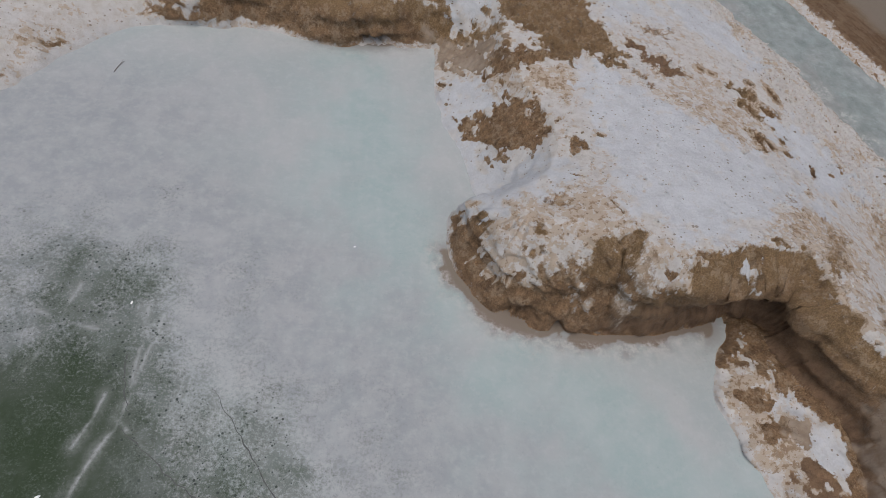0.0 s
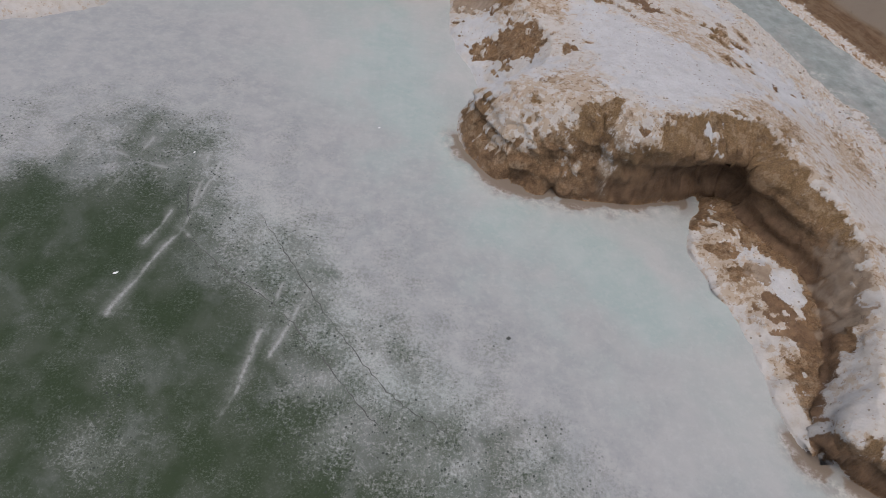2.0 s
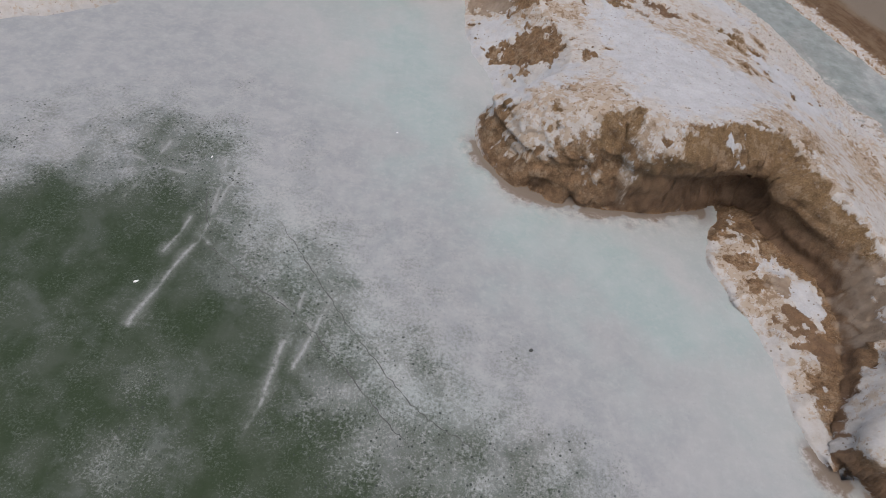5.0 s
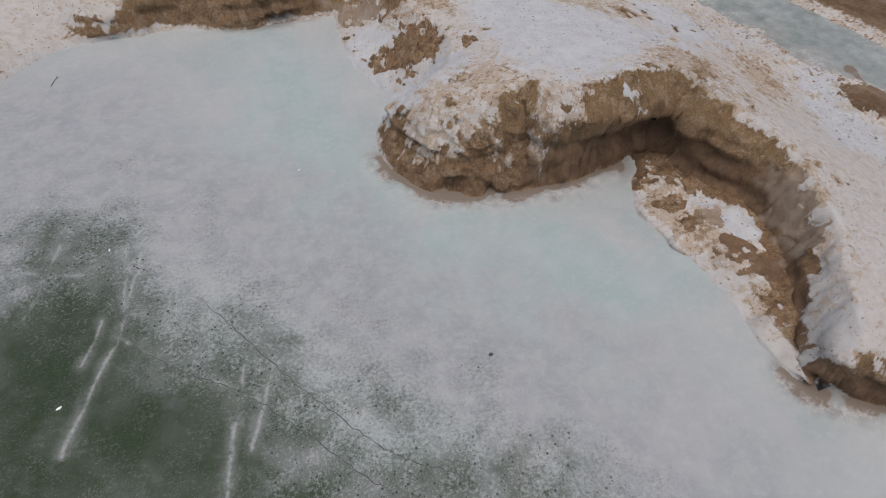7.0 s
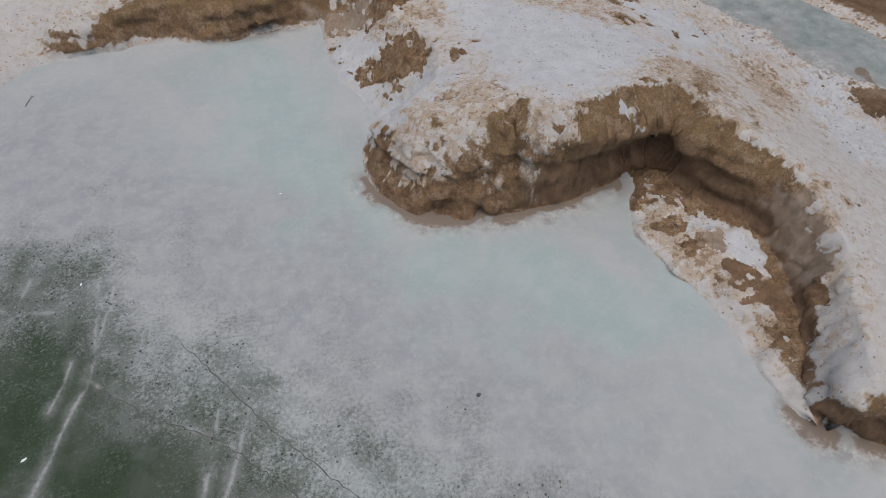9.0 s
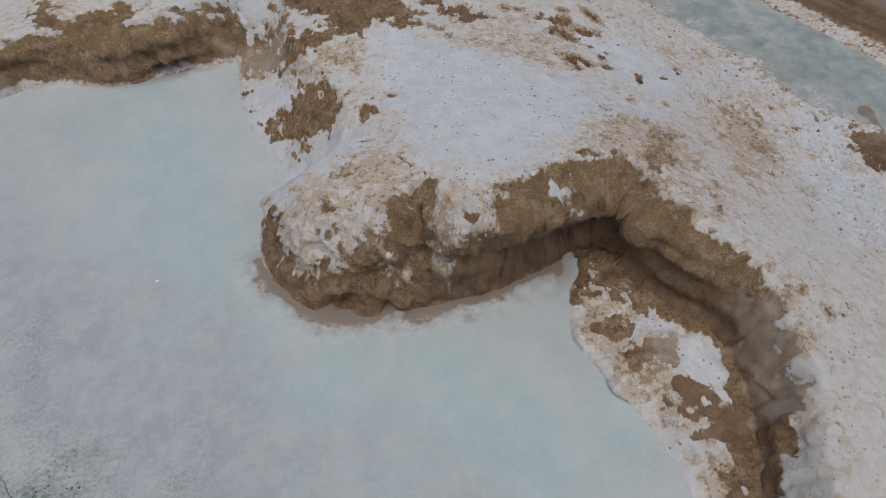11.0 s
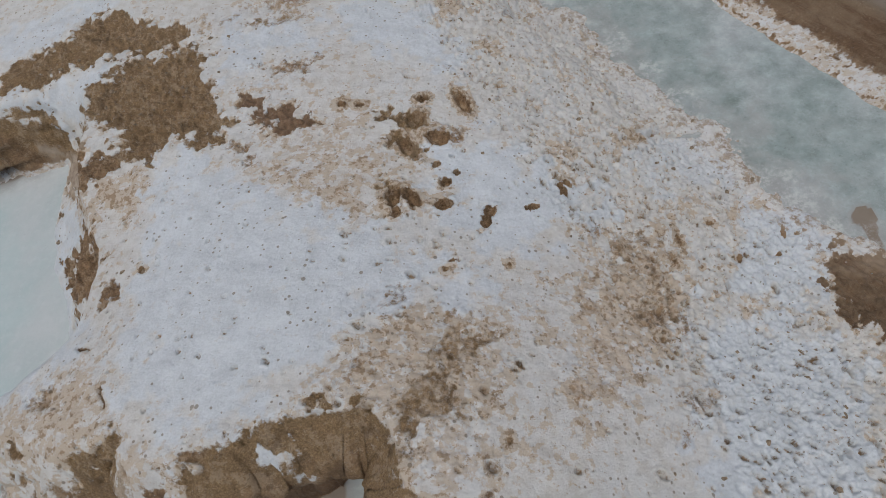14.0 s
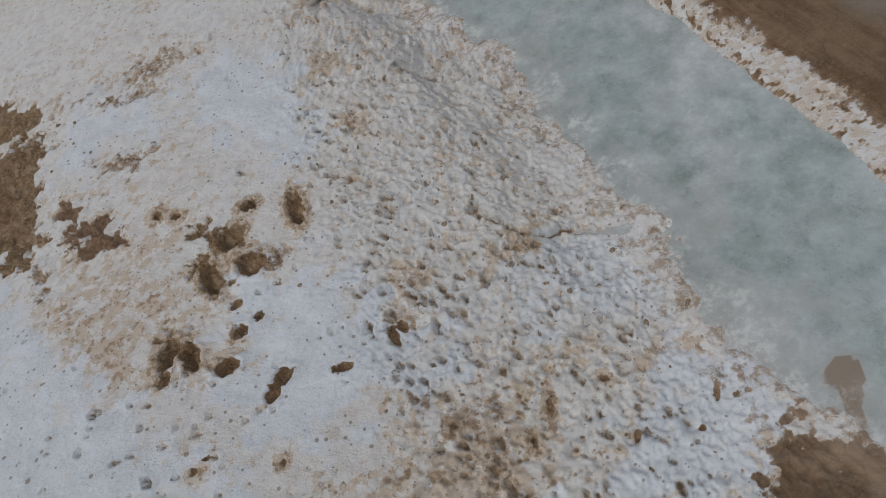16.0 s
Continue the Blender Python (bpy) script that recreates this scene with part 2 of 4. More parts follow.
    bare = n.mix(n.math("MULTIPLY", n.field("slag"), 0.8), bare, n.mix(n.step(n.noise(2.2, 7, 0.75, 0.0, (4.0, 0.5, 1.0, -62)), 0.4, 0.6), (0.115, 0.068, 0.038), (0.2, 0.14, 0.09)))
    bare = n.mix(n.math("MULTIPLY", n.field("slag"), n.math("MULTIPLY", crumbs, 0.55)), bare, (0.36, 0.28, 0.2))
    bare = n.mix(n.field("sand"), bare, (0.24, 0.2, 0.16))
    # crevice shade drawn into the colour as broken dark cell edges
    crevice_shade = n.math("MULTIPLY", n.step(n.cells(7.5, "DISTANCE_TO_EDGE"), 0.03, 0.0), n.step(n.noise(4, 3), 0.5, 0.62))
    bare = n.mix(n.math("MULTIPLY", crevice_shade, 0.45), bare, (0.075, 0.045, 0.026))
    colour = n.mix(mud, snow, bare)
    relief = n.math("ADD", n.noise(20, 6, 0.7), n.math("MULTIPLY", n.step(n.noise(45, 3, 0.6), 0.6, 0.72), -0.35))
    smooth_mud = n.math("MAXIMUM", n.math("MULTIPLY", n.field("dark_smooth"), 0.55), n.math("MULTIPLY", n.field("clay"), 0.8))
    strength = n.mix(mud, n.mix(white, (0.5, 0.5, 0.5), (0.4, 0.4, 0.4)), n.mix(smooth_mud, (1.0, 1.0, 1.0), (0.25, 0.25, 0.25)))
    normal = n.bump(n.noise(45, 5, 0.7), 0.016, 0.55, n.bump(relief, 0.07, strength))
    return n.done(colour, n.mix(n.math("MULTIPLY", mud, n.field("dark_smooth")), (0.78, 0.78, 0.78), (0.5, 0.5, 0.5)), normal, Specular_IOR_Level=0.3)


def ice_material():
    """Milky lake ice, pale blue-green, that turns clear and dark over deep green water."""
    n = Nodes("lake_ice")
    grain, fine, dust = n.noise(3.2, 7, 0.66), n.noise(19, 6, 0.72), n.noise(60, 4, 0.7)
    cloud = n.noise(0.75, 7, 0.62, 0.4)
    milky = n.mix(n.step(cloud, 0.32, 0.68), (0.338, 0.383, 0.393), (0.41, 0.43, 0.442))
    milky = n.mix(n.math("MULTIPLY", n.field("blue"), 0.85), milky, n.mix(n.step(n.noise(1.7, 6, 0.6), 0.35, 0.65), (0.312, 0.4, 0.406), (0.367, 0.437, 0.446)))
    milky = n.mix(n.math("MULTIPLY", n.field("pink"), 0.8), milky, n.mix(n.step(n.noise(2.6, 7, 0.66), 0.35, 0.65), (0.278, 0.3, 0.322), (0.352, 0.365, 0.383)))
    milky = n.mix(n.math("MULTIPLY", n.step(n.noise(7, 7, 0.72), 0.45, 0.72), 0.3), milky, (0.48, 0.505, 0.52))
    deep = n.mix(n.step(n.noise(1.4, 4), 0.4, 0.65), (0.03, 0.049, 0.025), (0.06, 0.078, 0.058))
    flecks = n.step(n.math("ADD", n.math("MULTIPLY", fine, 0.75), n.math("MULTIPLY", dust, 0.35)), 0.53, 0.66)
    deep = n.mix(n.math("MULTIPLY", flecks, n.math("MULTIPLY", n.step(n.noise(1.6, 6, 0.68), 0.44, 0.6, 0.05, 1.0), n.step(n.field("clear"), 1.2, 0.6, 0.25, 0.65))), deep, (0.25, 0.28, 0.28))
    haze = n.math("MULTIPLY", n.step(n.noise(0.9, 6, 0.62, 0.3), 0.5, 0.68), n.step(n.field("clear"), 1.3, 0.75, 0.22, 0.52))
    deep = n.mix(haze, deep, (0.19, 0.21, 0.215))
    clear = n.math("ADD", n.field("clear"), n.math("ADD", n.math("MULTIPLY", n.math("SUBTRACT", grain, 0.5), 0.65), n.math("MULTIPLY", n.field("flecks"), n.math("ADD", n.math("MULTIPLY", n.math("SUBTRACT", fine, 0.5), 1.5), n.math("MULTIPLY", n.math("SUBTRACT", dust, 0.5), 0.7)))))
    clear = n.step(clear, 0.12, 0.95)
    colour = n.mix(clear, milky, deep)
    colour = n.mix(n.math("MULTIPLY", n.field("streak"), n.step(fine, 0.25, 0.6, 0.25, 0.9)), colour, (0.47, 0.49, 0.51))
    veil = n.math("MULTIPLY", n.math("MULTIPLY", n.field("flecks"), n.step(n.field("clear"), 0.1, 0.45)), n.step(n.field("clear"), 1.1, 0.7, 0.35, 1.0))
    colour = n.mix(n.math("MULTIPLY", veil, n.math("MULTIPLY", n.math("MULTIPLY", n.step(n.noise(34, 3, 0.6), 0.54, 0.62), n.step(n.noise(2.3, 5, 0.65), 0.42, 0.62)), 0.3)), colour, (0.42, 0.45, 0.46))
    depth = n.math("ADD", n.field("clear"), n.math("MULTIPLY", n.math("SUBTRACT", n.noise(1.3, 3), 0.5), 1.0))
    zone = n.math("MULTIPLY", n.math("MULTIPLY", n.field("flecks"), n.step(depth, 0.25, 0.5)), n.step(depth, 1.1, 0.85, 0.25, 1.0))
    holes = n.math("MAXIMUM", n.step(n.math("ADD", n.cells(7.5), n.math("MULTIPLY", fine, 0.12)), 0.22, 0.16), n.step(n.math("ADD", n.cells(13), n.math("MULTIPLY", fine, 0.12)), 0.23, 0.16))
    colour = n.mix(n.math("MULTIPLY", n.math("MULTIPLY", holes, zone), 0.92), colour, (0.04, 0.052, 0.048))
    stain = n.math("MULTIPLY", n.field("stain"), n.step(n.math("ADD", n.math("ADD", n.math("MULTIPLY", fine, 0.5), n.math("MULTIPLY", n.noise(5.5, 5, 0.65), 0.5)), n.math("MULTIPLY", n.field("stain"), 0.4)), 0.5, 0.85))
    colour = n.mix(n.math("MULTIPLY", stain, 0.85), colour, n.mix(n.step(n.field("stain"), 0.88, 1.0), n.mix(fine, (0.2, 0.195, 0.185), (0.32, 0.318, 0.312)), (0.17, 0.125, 0.09)))
    frost = n.math("MULTIPLY", n.field("fringe"), n.step(n.math("ADD", n.math("MULTIPLY", n.noise(5, 6, 0.7), 0.7), n.math("MULTIPLY", fine, 0.3)), 0.44, 0.62))
    colour = n.mix(n.math("MULTIPLY", frost, 0.85), colour, (0.5, 0.505, 0.5))
    normal = n.bump(n.noise(9, 6, 0.6), 0.012, 0.4)
    return n.done(colour, n.step(fine, 0.2, 0.8, 0.4, 0.65), normal, Specular_IOR_Level=0.15)


def dark_material():
    n = Nodes("open_crack")
    return n.done(n.mix(n.noise(20), (0.035, 0.042, 0.04), (0.1, 0.11, 0.11)), 0.6)


GROUND, ICE, CRACK = ground_material(), ice_material(), dark_material()

# ---- the bank: plan ----
SHORE_WEST = [(-40, -0.5), (-14, 5.0), (-9, 6.9), (-6.55, 8.0), (-6.0, 9.0), (-5.3, 9.95), (-4.7, 10.4), (-3.4, 10.55), (-2.3, 10.62), (-1.0, 10.4), (-0.2, 10.42), (0.4, 10.65), (1.0, 10.65)]
SHORE_HEAD = [(1.0, 9.8), (1.12, 8.8), (1.3, 8.2), (1.7, 7.5), (1.64, 7.0), (1.37, 6.5), (1.23, 5.9), (1.37, 5.3), (1.65, 4.87), (2.1, 4.48), (2.65, 4.33), (3.4, 4.32), (4.0, 4.29), (4.6, 4.4), (5.2, 4.5), (5.6, 4.65)]
SHORE_SHELF = [(5.7, 4.4), (5.5, 4.0), (5.4, 3.4), (5.6, 2.85), (6.0, 1.9), (6.08, 1.0), (6.2, 0.2), (6.4, -0.25)]
JOINT = [(5.78, 4.74), (6.05, 4.82), (6.32, 4.78), (6.42, 4.5), (6.36, 4.2), (6.5, 3.9), (6.8, 3.4), (7.15, 3.1), (7.25, 2.4), (7.1, 1.7), (6.85, 1.1), (6.6, 0.6), (6.4, 0.0), (6.45, -0.35)]
SHORE_SOUTH = [(7.26, -0.7), (8.4, -1.3), (9.6, -3.5), (10.5, -9), (14, -40), (20, -220)]
CLOSING = [(220, -220), (220, 220), (-220, 220), (-220, 0)]
SHORE = [(-220, -40)] + rounded(SHORE_WEST) + rounded(SHORE_HEAD) + rounded(SHORE_SHELF) + SHORE_SOUTH
BODY = [(-220, -40)] + rounded(SHORE_WEST) + rounded(SHORE_HEAD) + rounded(JOINT) + SHORE_SOUTH
# top of the bank: x, y, height
TOP = [(2.0, 6.0, 1.25), (3.4, 5.8, 1.6), (5.2, 5.6, 1.65), (6.3, 4.9, 1.75), (5.0, 7.6, 1.4), (2.3, 8.2, 1.05), (2.5, 9.6, 1.2), (5.6, 9.4, 1.12), (7.0, 8.4, 1.0), (8.0, 7.5, 0.79),
       (8.2, 5.5, 0.95), (7.6, 3.4, 1.35), (7.9, 1.0, 0.95), (7.4, -1.0, 0.7), (9.7, 8.4, 0.15), (10.4, 6.6, -0.15), (9.6, 4.6, 0.4), (12.0, 6.8, -0.64), (12.0, 4.0, -0.5), (11.0, 10.0, -0.4),
       (8.6, 10.8, 0.45), (6.4, 11.5, 0.8), (7.5, 14.5, 0.35), (2.0, 12.5, 1.15), (-2.0, 12.5, 0.95), (-7.0, 12.5, 0.5), (10.5, 0.0, 0.1), (9.5, 14.0, -0.4), (4.0, 17.0, 0.8)]
# how far the bank takes to rise from its foot: x, y, metres
RISE = [(1.05, 10.2, 1.4), (-9, 8, 2.5), (-5.6, 10, 1.2), (-3.5, 10.8, 0.55), (-1, 10.6, 0.6), (0.6, 10.9, 0.6), (1.1, 9.3, 1.2), (1.4, 8, 1.15), (1.6, 7.2, 1.5), (1.1, 6, 0.7), (1.5, 4.9, 1.0), (2.3, 4.3, 1.3),
        (3.4, 4.2, 1.2), (4.1, 4.15, 0.6), (4.7, 4.4, 0.55), (5.4, 4.55, 0.5), (6.1, 4.8, 0.36), (6.4, 4.4, 0.42), (6.5, 3.8, 0.6), (7.1, 3.1, 0.6), (7.2, 2.2, 0.5), (6.8, 1.1, 0.5), (6.4, 0, 0.45), (7.3, -0.6, 0.4), (9, -3, 0.8)]
# how round the slope is (1: a straight ramp; 3: a steep foot and a flat brow)
ROUND = [(1.05, 10.2, 0.7), (-9, 8, 1.3), (-5.6, 10, 1.5), (-3.5, 10.8, 2.2), (-1, 10.6, 2.0), (0.6, 10.9, 1.8), (1.1, 9.3, 0.65), (1.4, 8, 0.65), (1.6, 7.2, 1.0), (1.1, 6, 1.8), (1.5, 4.9, 1.9), (2.3, 4.3, 1.8),
         (3.4, 4.2, 1.9), (4.1, 4.15, 3.0), (4.7, 4.4, 3.2), (5.4, 4.55, 3.2), (6.1, 4.8, 3.0), (6.4, 4.4, 2.6), (6.5, 3.8, 2.2), (7.1, 3.1, 2.0), (7.2, 2.2, 2.0), (6.8, 1.1, 2.2), (6.4, 0, 3.0), (7.3, -0.6, 3.0)]
# how far the brow hangs over its foot, in metres
OVERHANG = [(-9, 8, 0), (-5, 10.5, 0), (-3, 10.8, 0.06), (-0.3, 10.6, 0.12), (0.8, 10.8, 0), (1.3, 8, 0), (1.3, 5.2, 0.04), (2.1, 4.4, 0.08), (2.7, 4.2, 0.14), (3.4, 4.2, 0.04), (3.75, 4.2, 0.05), (4.1, 4.2, 0.2), (4.5, 4.35, 0.16), (4.9, 4.45, 0.2),
            (5.4, 4.55, 0.26), (6.1, 4.8, 0.3), (6.4, 4.4, 0.2), (6.5, 3.8, 0.04), (7.2, 2.4, 0.0), (6.7, 0.8, 0.0), (6.4, -0.2, 0.08), (7.2, -0.65, 0.12), (9, -3, 0.05)]
ICY_RIM = [(-8, 8, 0.8), (-5, 10.6, 0.9), (-3, 10.8, 0.9), (-1, 10.6, 0.5), (0.8, 10.8, 0.6), (1.1, 9, 1), (1.5, 7.3, 1), (1.2, 6, 0.7), (1.5, 4.8, 0.35), (2.2, 4.35, 0.15), (3, 4.2, 0.15), (4.2, 4.2, 0.1), (5.5, 4.6, 0.4), (5.4, 3.5, 1), (6, 1.5, 1), (6.2, 0.2, 0.8), (6.6, -0.6, 0.0)]
CHANNEL_NEAR = rounded([(-10, 40), (2, 23), (7.3, 16.2), (8.4, 14.8), (9.75, 13.15), (10.65, 11.65), (11.25, 10.3), (11.7, 9.3), (12.05, 8.5), (12.3, 7.95), (12.58, 7.45), (12.75, 7.05), (13.2, 6.65), (13.55, 6.0), (13.9, 4.5), (14.6, 0), (17, -12), (30, -60)])
CHANNEL_FAR = rounded([(-2, 46), (7, 25), (10.3, 17.1), (12.1, 13.4), (12.9, 11.95), (13.5, 10.85), (13.9, 10.05), (14.3, 9.25), (15.1, 7.4), (16.0, 4), (18, -2), (22, -14), (36, -60)])

# outlines of bare mud, clay, clean snow and dirty snow on the bank
BLUFF_FOOT = [(-3.4, 10.61), (-3.13, 10.81), (-2.4, 10.68), (-1.77, 10.62), (-1.29, 10.45), (-0.87, 10.39), (-0.29, 10.45), (0.29, 10.67), (0.79, 10.82), (1.31, 10.18), (1.24, 10.37), (0.41, 10.86), (-0.2, 10.78), (-0.55, 10.69), (-0.72, 10.7), (-0.62, 10.88), (-0.44, 11.06), (-0.64, 11.35), (-1.11, 11.41), (-1.52, 11.28), (-2.0, 11.29), (-2.18, 11.95), (-2.64, 12.13), (-2.46, 11.33), (-2.26, 11.1), (-2.0, 10.99), (-2.62, 10.99), (-3.21, 10.95)]
BLUFF_RIM = [(-0.6, 10.84), (-0.07, 10.93), (0.41, 11.12), (1.03, 11.2), (1.35, 10.88), (1.81, 10.51), (2.29, 10.45), (2.29, 9.81), (1.96, 9.93), (1.52, 10.36), (1.32, 10.21), (0.58, 10.88), (-0.02, 10.76), (-0.41, 10.75)]
BLUFF_CLAY = [(1.31, 9.87), (1.34, 10.14), (1.68, 10.25), (1.96, 9.93), (2.0, 9.47), (1.79, 9.47), (1.48, 9.71)]
BLUFF_STRIP = [(1.9, 9.33), (2.27, 9.5), (2.53, 9.66), (3.08, 9.6), (3.24, 9.31), (2.83, 9.19), (2.47, 9.07), (2.3, 8.92), (2.07, 9.05)]
PLATEAU_BAND = [(0.41, 11.34), (1.04, 11.37), (1.45, 11.47), (1.94, 11.52), (2.42, 11.62), (2.92, 11.55), (3.39, 11.57), (3.79, 11.76), (3.81, 12.04), (3.5, 12.23), (2.9, 12.35), (2.32, 13.08), (1.8, 12.77), (1.44, 12.44), (0.86, 12.2), (0.24, 12.08)]
PLATEAU_FIELD = [(1.94, 10.81), (2.04, 11.03), (2.31, 11.14), (2.51, 11.4), (2.82, 11.52), (3.39, 11.57), (3.81, 11.61), (4.06, 11.4), (4.06, 10.99), (4.16, 10.39), (4.44, 10.14), (4.47, 9.78), (4.69, 9.67), (4.46, 9.48), (4.48, 9.2), (4.11, 9.27), (3.65, 9.52), (3.55, 9.28), (3.36, 9.08), (3.16, 9.28), (2.94, 9.3), (2.76, 9.65), (2.87, 9.78), (2.6, 10.08), (2.28, 10.29), (2.02, 10.66)]
PLATEAU_WEST = [(0.2, 11.01), (0.65, 11.12), (1.51, 10.75), (1.79, 10.51), (2.16, 10.16), (2.25, 9.91), (1.45, 10.38), (0.59, 10.67), (0.63, 10.29), (0.17, 10.47), (-0.21, 10.31)]
GULLY_CLAY = [(0.79, 9.78), (0.65, 10.41), (0.78, 10.93), (2.13, 10.06), (2.29, 9.73), (1.35, 10.09), (1.14, 9.97), (0.94, 9.81)]
GULLY_MUD = [(1.14, 9.97), (1.5, 10.07), (2.32, 9.52), (2.78, 9.49), (2.71, 9.36), (2.44, 9.24), (2.39, 9.01)]
NORTH_TUFTS = [(3.9, 12.16), (4.29, 12.0), (4.66, 12.09), (5.12, 12.33), (5.59, 12.37), (5.78, 12.16), (5.32, 11.83), (4.86, 11.83), (4.3, 11.85), (3.91, 12.01)]
HOLLOW = [(4.63, 9.98), (4.78, 10.2), (5.04, 10.08), (5.22, 9.81), (5.47, 9.88), (5.76, 9.63), (5.68, 9.36), (5.41, 9.25), (5.08, 9.43), (4.94, 9.73)]
HOLLOW_NORTH = [(4.83, 10.76), (5.17, 10.85), (5.61, 10.91), (5.96, 10.92), (5.96, 10.57), (5.62, 10.5), (5.27, 10.51), (5.01, 10.6)]
HOLLOW_WEST = [(4.52, 9.31), (4.85, 9.18), (5.12, 8.89), (4.9, 8.67), (4.68, 8.88)]
TRODDEN = [(6.73, 9.45), (6.93, 9.48), (7.24, 9.39), (7.43, 9.26), (7.25, 9.05), (7.05, 9.0), (7.18, 8.6), (6.98, 8.52), (6.85, 8.79), (6.82, 9.08)]
TRODDEN_SOUTH = [(6.63, 8.13), (6.78, 8.26), (6.84, 8.06), (6.79, 7.77), (6.64, 7.68)]
TRODDEN_EAST = [(7.33, 8.98), (7.54, 9.13), (7.68, 9.01), (7.95, 8.96), (7.81, 8.76), (7.57, 8.73)]
BROWN_PATCH = [(6.66, 4.71), (6.72, 5.02), (6.92, 5.24), (6.97, 5.43), (7.15, 5.61), (7.09, 5.9), (7.28, 6.03), (7.52, 5.99), (7.69, 5.87), (7.59, 5.6), (7.4, 5.53), (7.36, 5.21), (7.24, 5.1), (7.19, 4.87), (7.04, 4.77), (6.92, 4.56), (6.76, 4.5)]
EAST_PATCH = [(8.67, 6.25), (8.81, 6.54), (9.18, 6.59), (9.04, 6.33), (9.13, 6.01), (9.13, 5.64), (9.02, 5.5), (8.91, 5.72), (8.9, 6.05)]
EAST_PATCH_FAR = [(9.43, 5.94), (9.57, 6.14), (9.9, 6.22), (10.16, 6.1), (10.16, 5.81), (9.82, 5.78), (9.54, 5.82)]
EAST_PATCH_NORTH = [(9.65, 7.3), (10.13, 7.2), (10.01, 6.68), (9.84, 6.51), (9.58, 6.68), (9.32, 7.11), (8.89, 7.18), (9.02, 7.42), (9.39, 7.38)]
EAST_PATCH_SOUTH = [(9.67, 4.99), (10.27, 5.07), (10.2, 4.83), (9.89, 4.68), (9.5, 4.37), (9.53, 4.61)]
SPOT_A = [(6.09, 5.59), (6.38, 5.65), (6.55, 5.46), (6.38, 5.39), (6.15, 5.45)]
SPOT_B = [(6.38, 6.1), (6.68, 6.11), (6.61, 5.87), (6.44, 5.88)]
SPOT_C = [(6.08, 4.99), (6.35, 5.09), (6.36, 5.02), (6.15, 4.96)]
SPOT_D = [(6.76, 6.45), (6.88, 6.4), (6.93, 6.21), (6.81, 6.17)]
SPOT_E = [(8.4, 5.11), (8.84, 5.36), (9.06, 5.43), (8.9, 5.09), (8.67, 4.97), (8.49, 4.96)]
SPOT_F = [(7.34, 4.22), (7.51, 4.35), (7.58, 4.27), (7.42, 4.1), (7.3, 4.11)]
MUD_POINT = [(12.2, 6.25), (12.36, 6.39), (12.35, 6.65), (12.56, 6.78), (12.72, 6.98), (12.83, 6.81), (13.05, 6.74), (13.23, 6.57), (13.7, 6.4), (13.9, 5.6), (12.7, 5.3)]
HEAD_FRONT = [(1.75, 4.92), (1.94, 5.0), (2.18, 4.93), (2.39, 4.71), (2.52, 4.6), (2.53, 4.86), (2.74, 4.88), (3.0, 4.85), (3.16, 4.85), (3.19, 5.08), (3.37, 5.09), (3.61, 5.19), (3.9, 5.12), (3.88, 4.95), (3.79, 4.87), (3.72, 4.67), (3.76, 4.48), (4.17, 4.39), (4.38, 4.45), (4.57, 4.48), (4.59, 4.41), (4.43, 4.32), (3.74, 4.25), (3.09, 4.28), (2.46, 4.34), (2.01, 4.52), (1.64, 4.84), (1.4, 5.13)]
HEAD_WEST = [(1.06, 5.82), (1.14, 6.25), (1.41, 6.04), (1.63, 5.69), (1.81, 5.49), (1.79, 5.3), (1.59, 5.12), (1.57, 4.97), (1.31, 5.19), (1.11, 5.49)]
COVE_WALL = [(4.5, 4.46), (4.57, 4.55), (4.77, 4.66), (5.07, 4.84), (5.58, 4.97), (6.09, 5.07), (6.29, 5.03), (6.46, 4.88), (6.58, 4.51), (6.63, 4.19), (6.67, 4.01), (6.46, 4.09), (6.35, 3.83), (5.92, 4.2), (5.7, 4.47), (4.98, 4.47), (4.52, 4.34)]
EAST_CLIFF = [(6.32, 3.94), (6.45, 4.18), (6.58, 4.19), (6.67, 4.18), (6.89, 3.96), (7.05, 3.69), (7.31, 3.53), (7.41, 3.32), (7.58, 3.05), (7.53, 2.91), (7.38, 3.01), (7.31, 2.76), (7.26, 2.31), (7.16, 1.71), (6.88, 1.22), (6.59, 0.9), (6.48, 1.09), (6.56, 1.43), (6.49, 1.67), (6.98, 2.07), (7.15, 2.52), (7.1, 2.84), (6.84, 3.07), (6.56, 3.52)]
HEAD_SPOT_A = [(1.94, 5.53), (2.2, 5.57), (2.3, 5.38), (2.45, 5.28), (2.32, 5.24), (2.13, 5.36), (1.95, 5.38)]
HEAD_SPOT_B = [(1.94, 5.33), (2.26, 5.19), (2.51, 5.07), (2.51, 4.99), (2.21, 5.02), (1.94, 5.16)]
HEAD_SPOT_C = [(2.59, 5.94), (2.84, 5.93), (2.93, 5.7), (2.76, 5.6), (2.63, 5.72)]
HEAD_SPOT_D = [(4.48, 4.73), (4.61, 4.83), (4.8, 4.83), (4.78, 4.74), (4.58, 4.7)]
TONGUE_EARTH = [(3.9, 4.45), (3.95, 4.52), (4.34, 4.55), (4.53, 4.55), (4.5, 4.5), (4.34, 4.46), (4.17, 4.41), (3.93, 4.39)]
NORTHWEST_MUD = [(1.49, 8.46), (1.62, 8.6), (1.95, 8.37), (2.15, 8.57), (2.18, 8.69), (2.51, 8.25), (2.9, 7.76), (2.81, 7.5), (2.69, 7.33), (2.67, 7.15), (2.39, 7.4), (2.26, 7.28), (2.01, 7.54), (1.93, 7.85), (1.66, 8.11)]
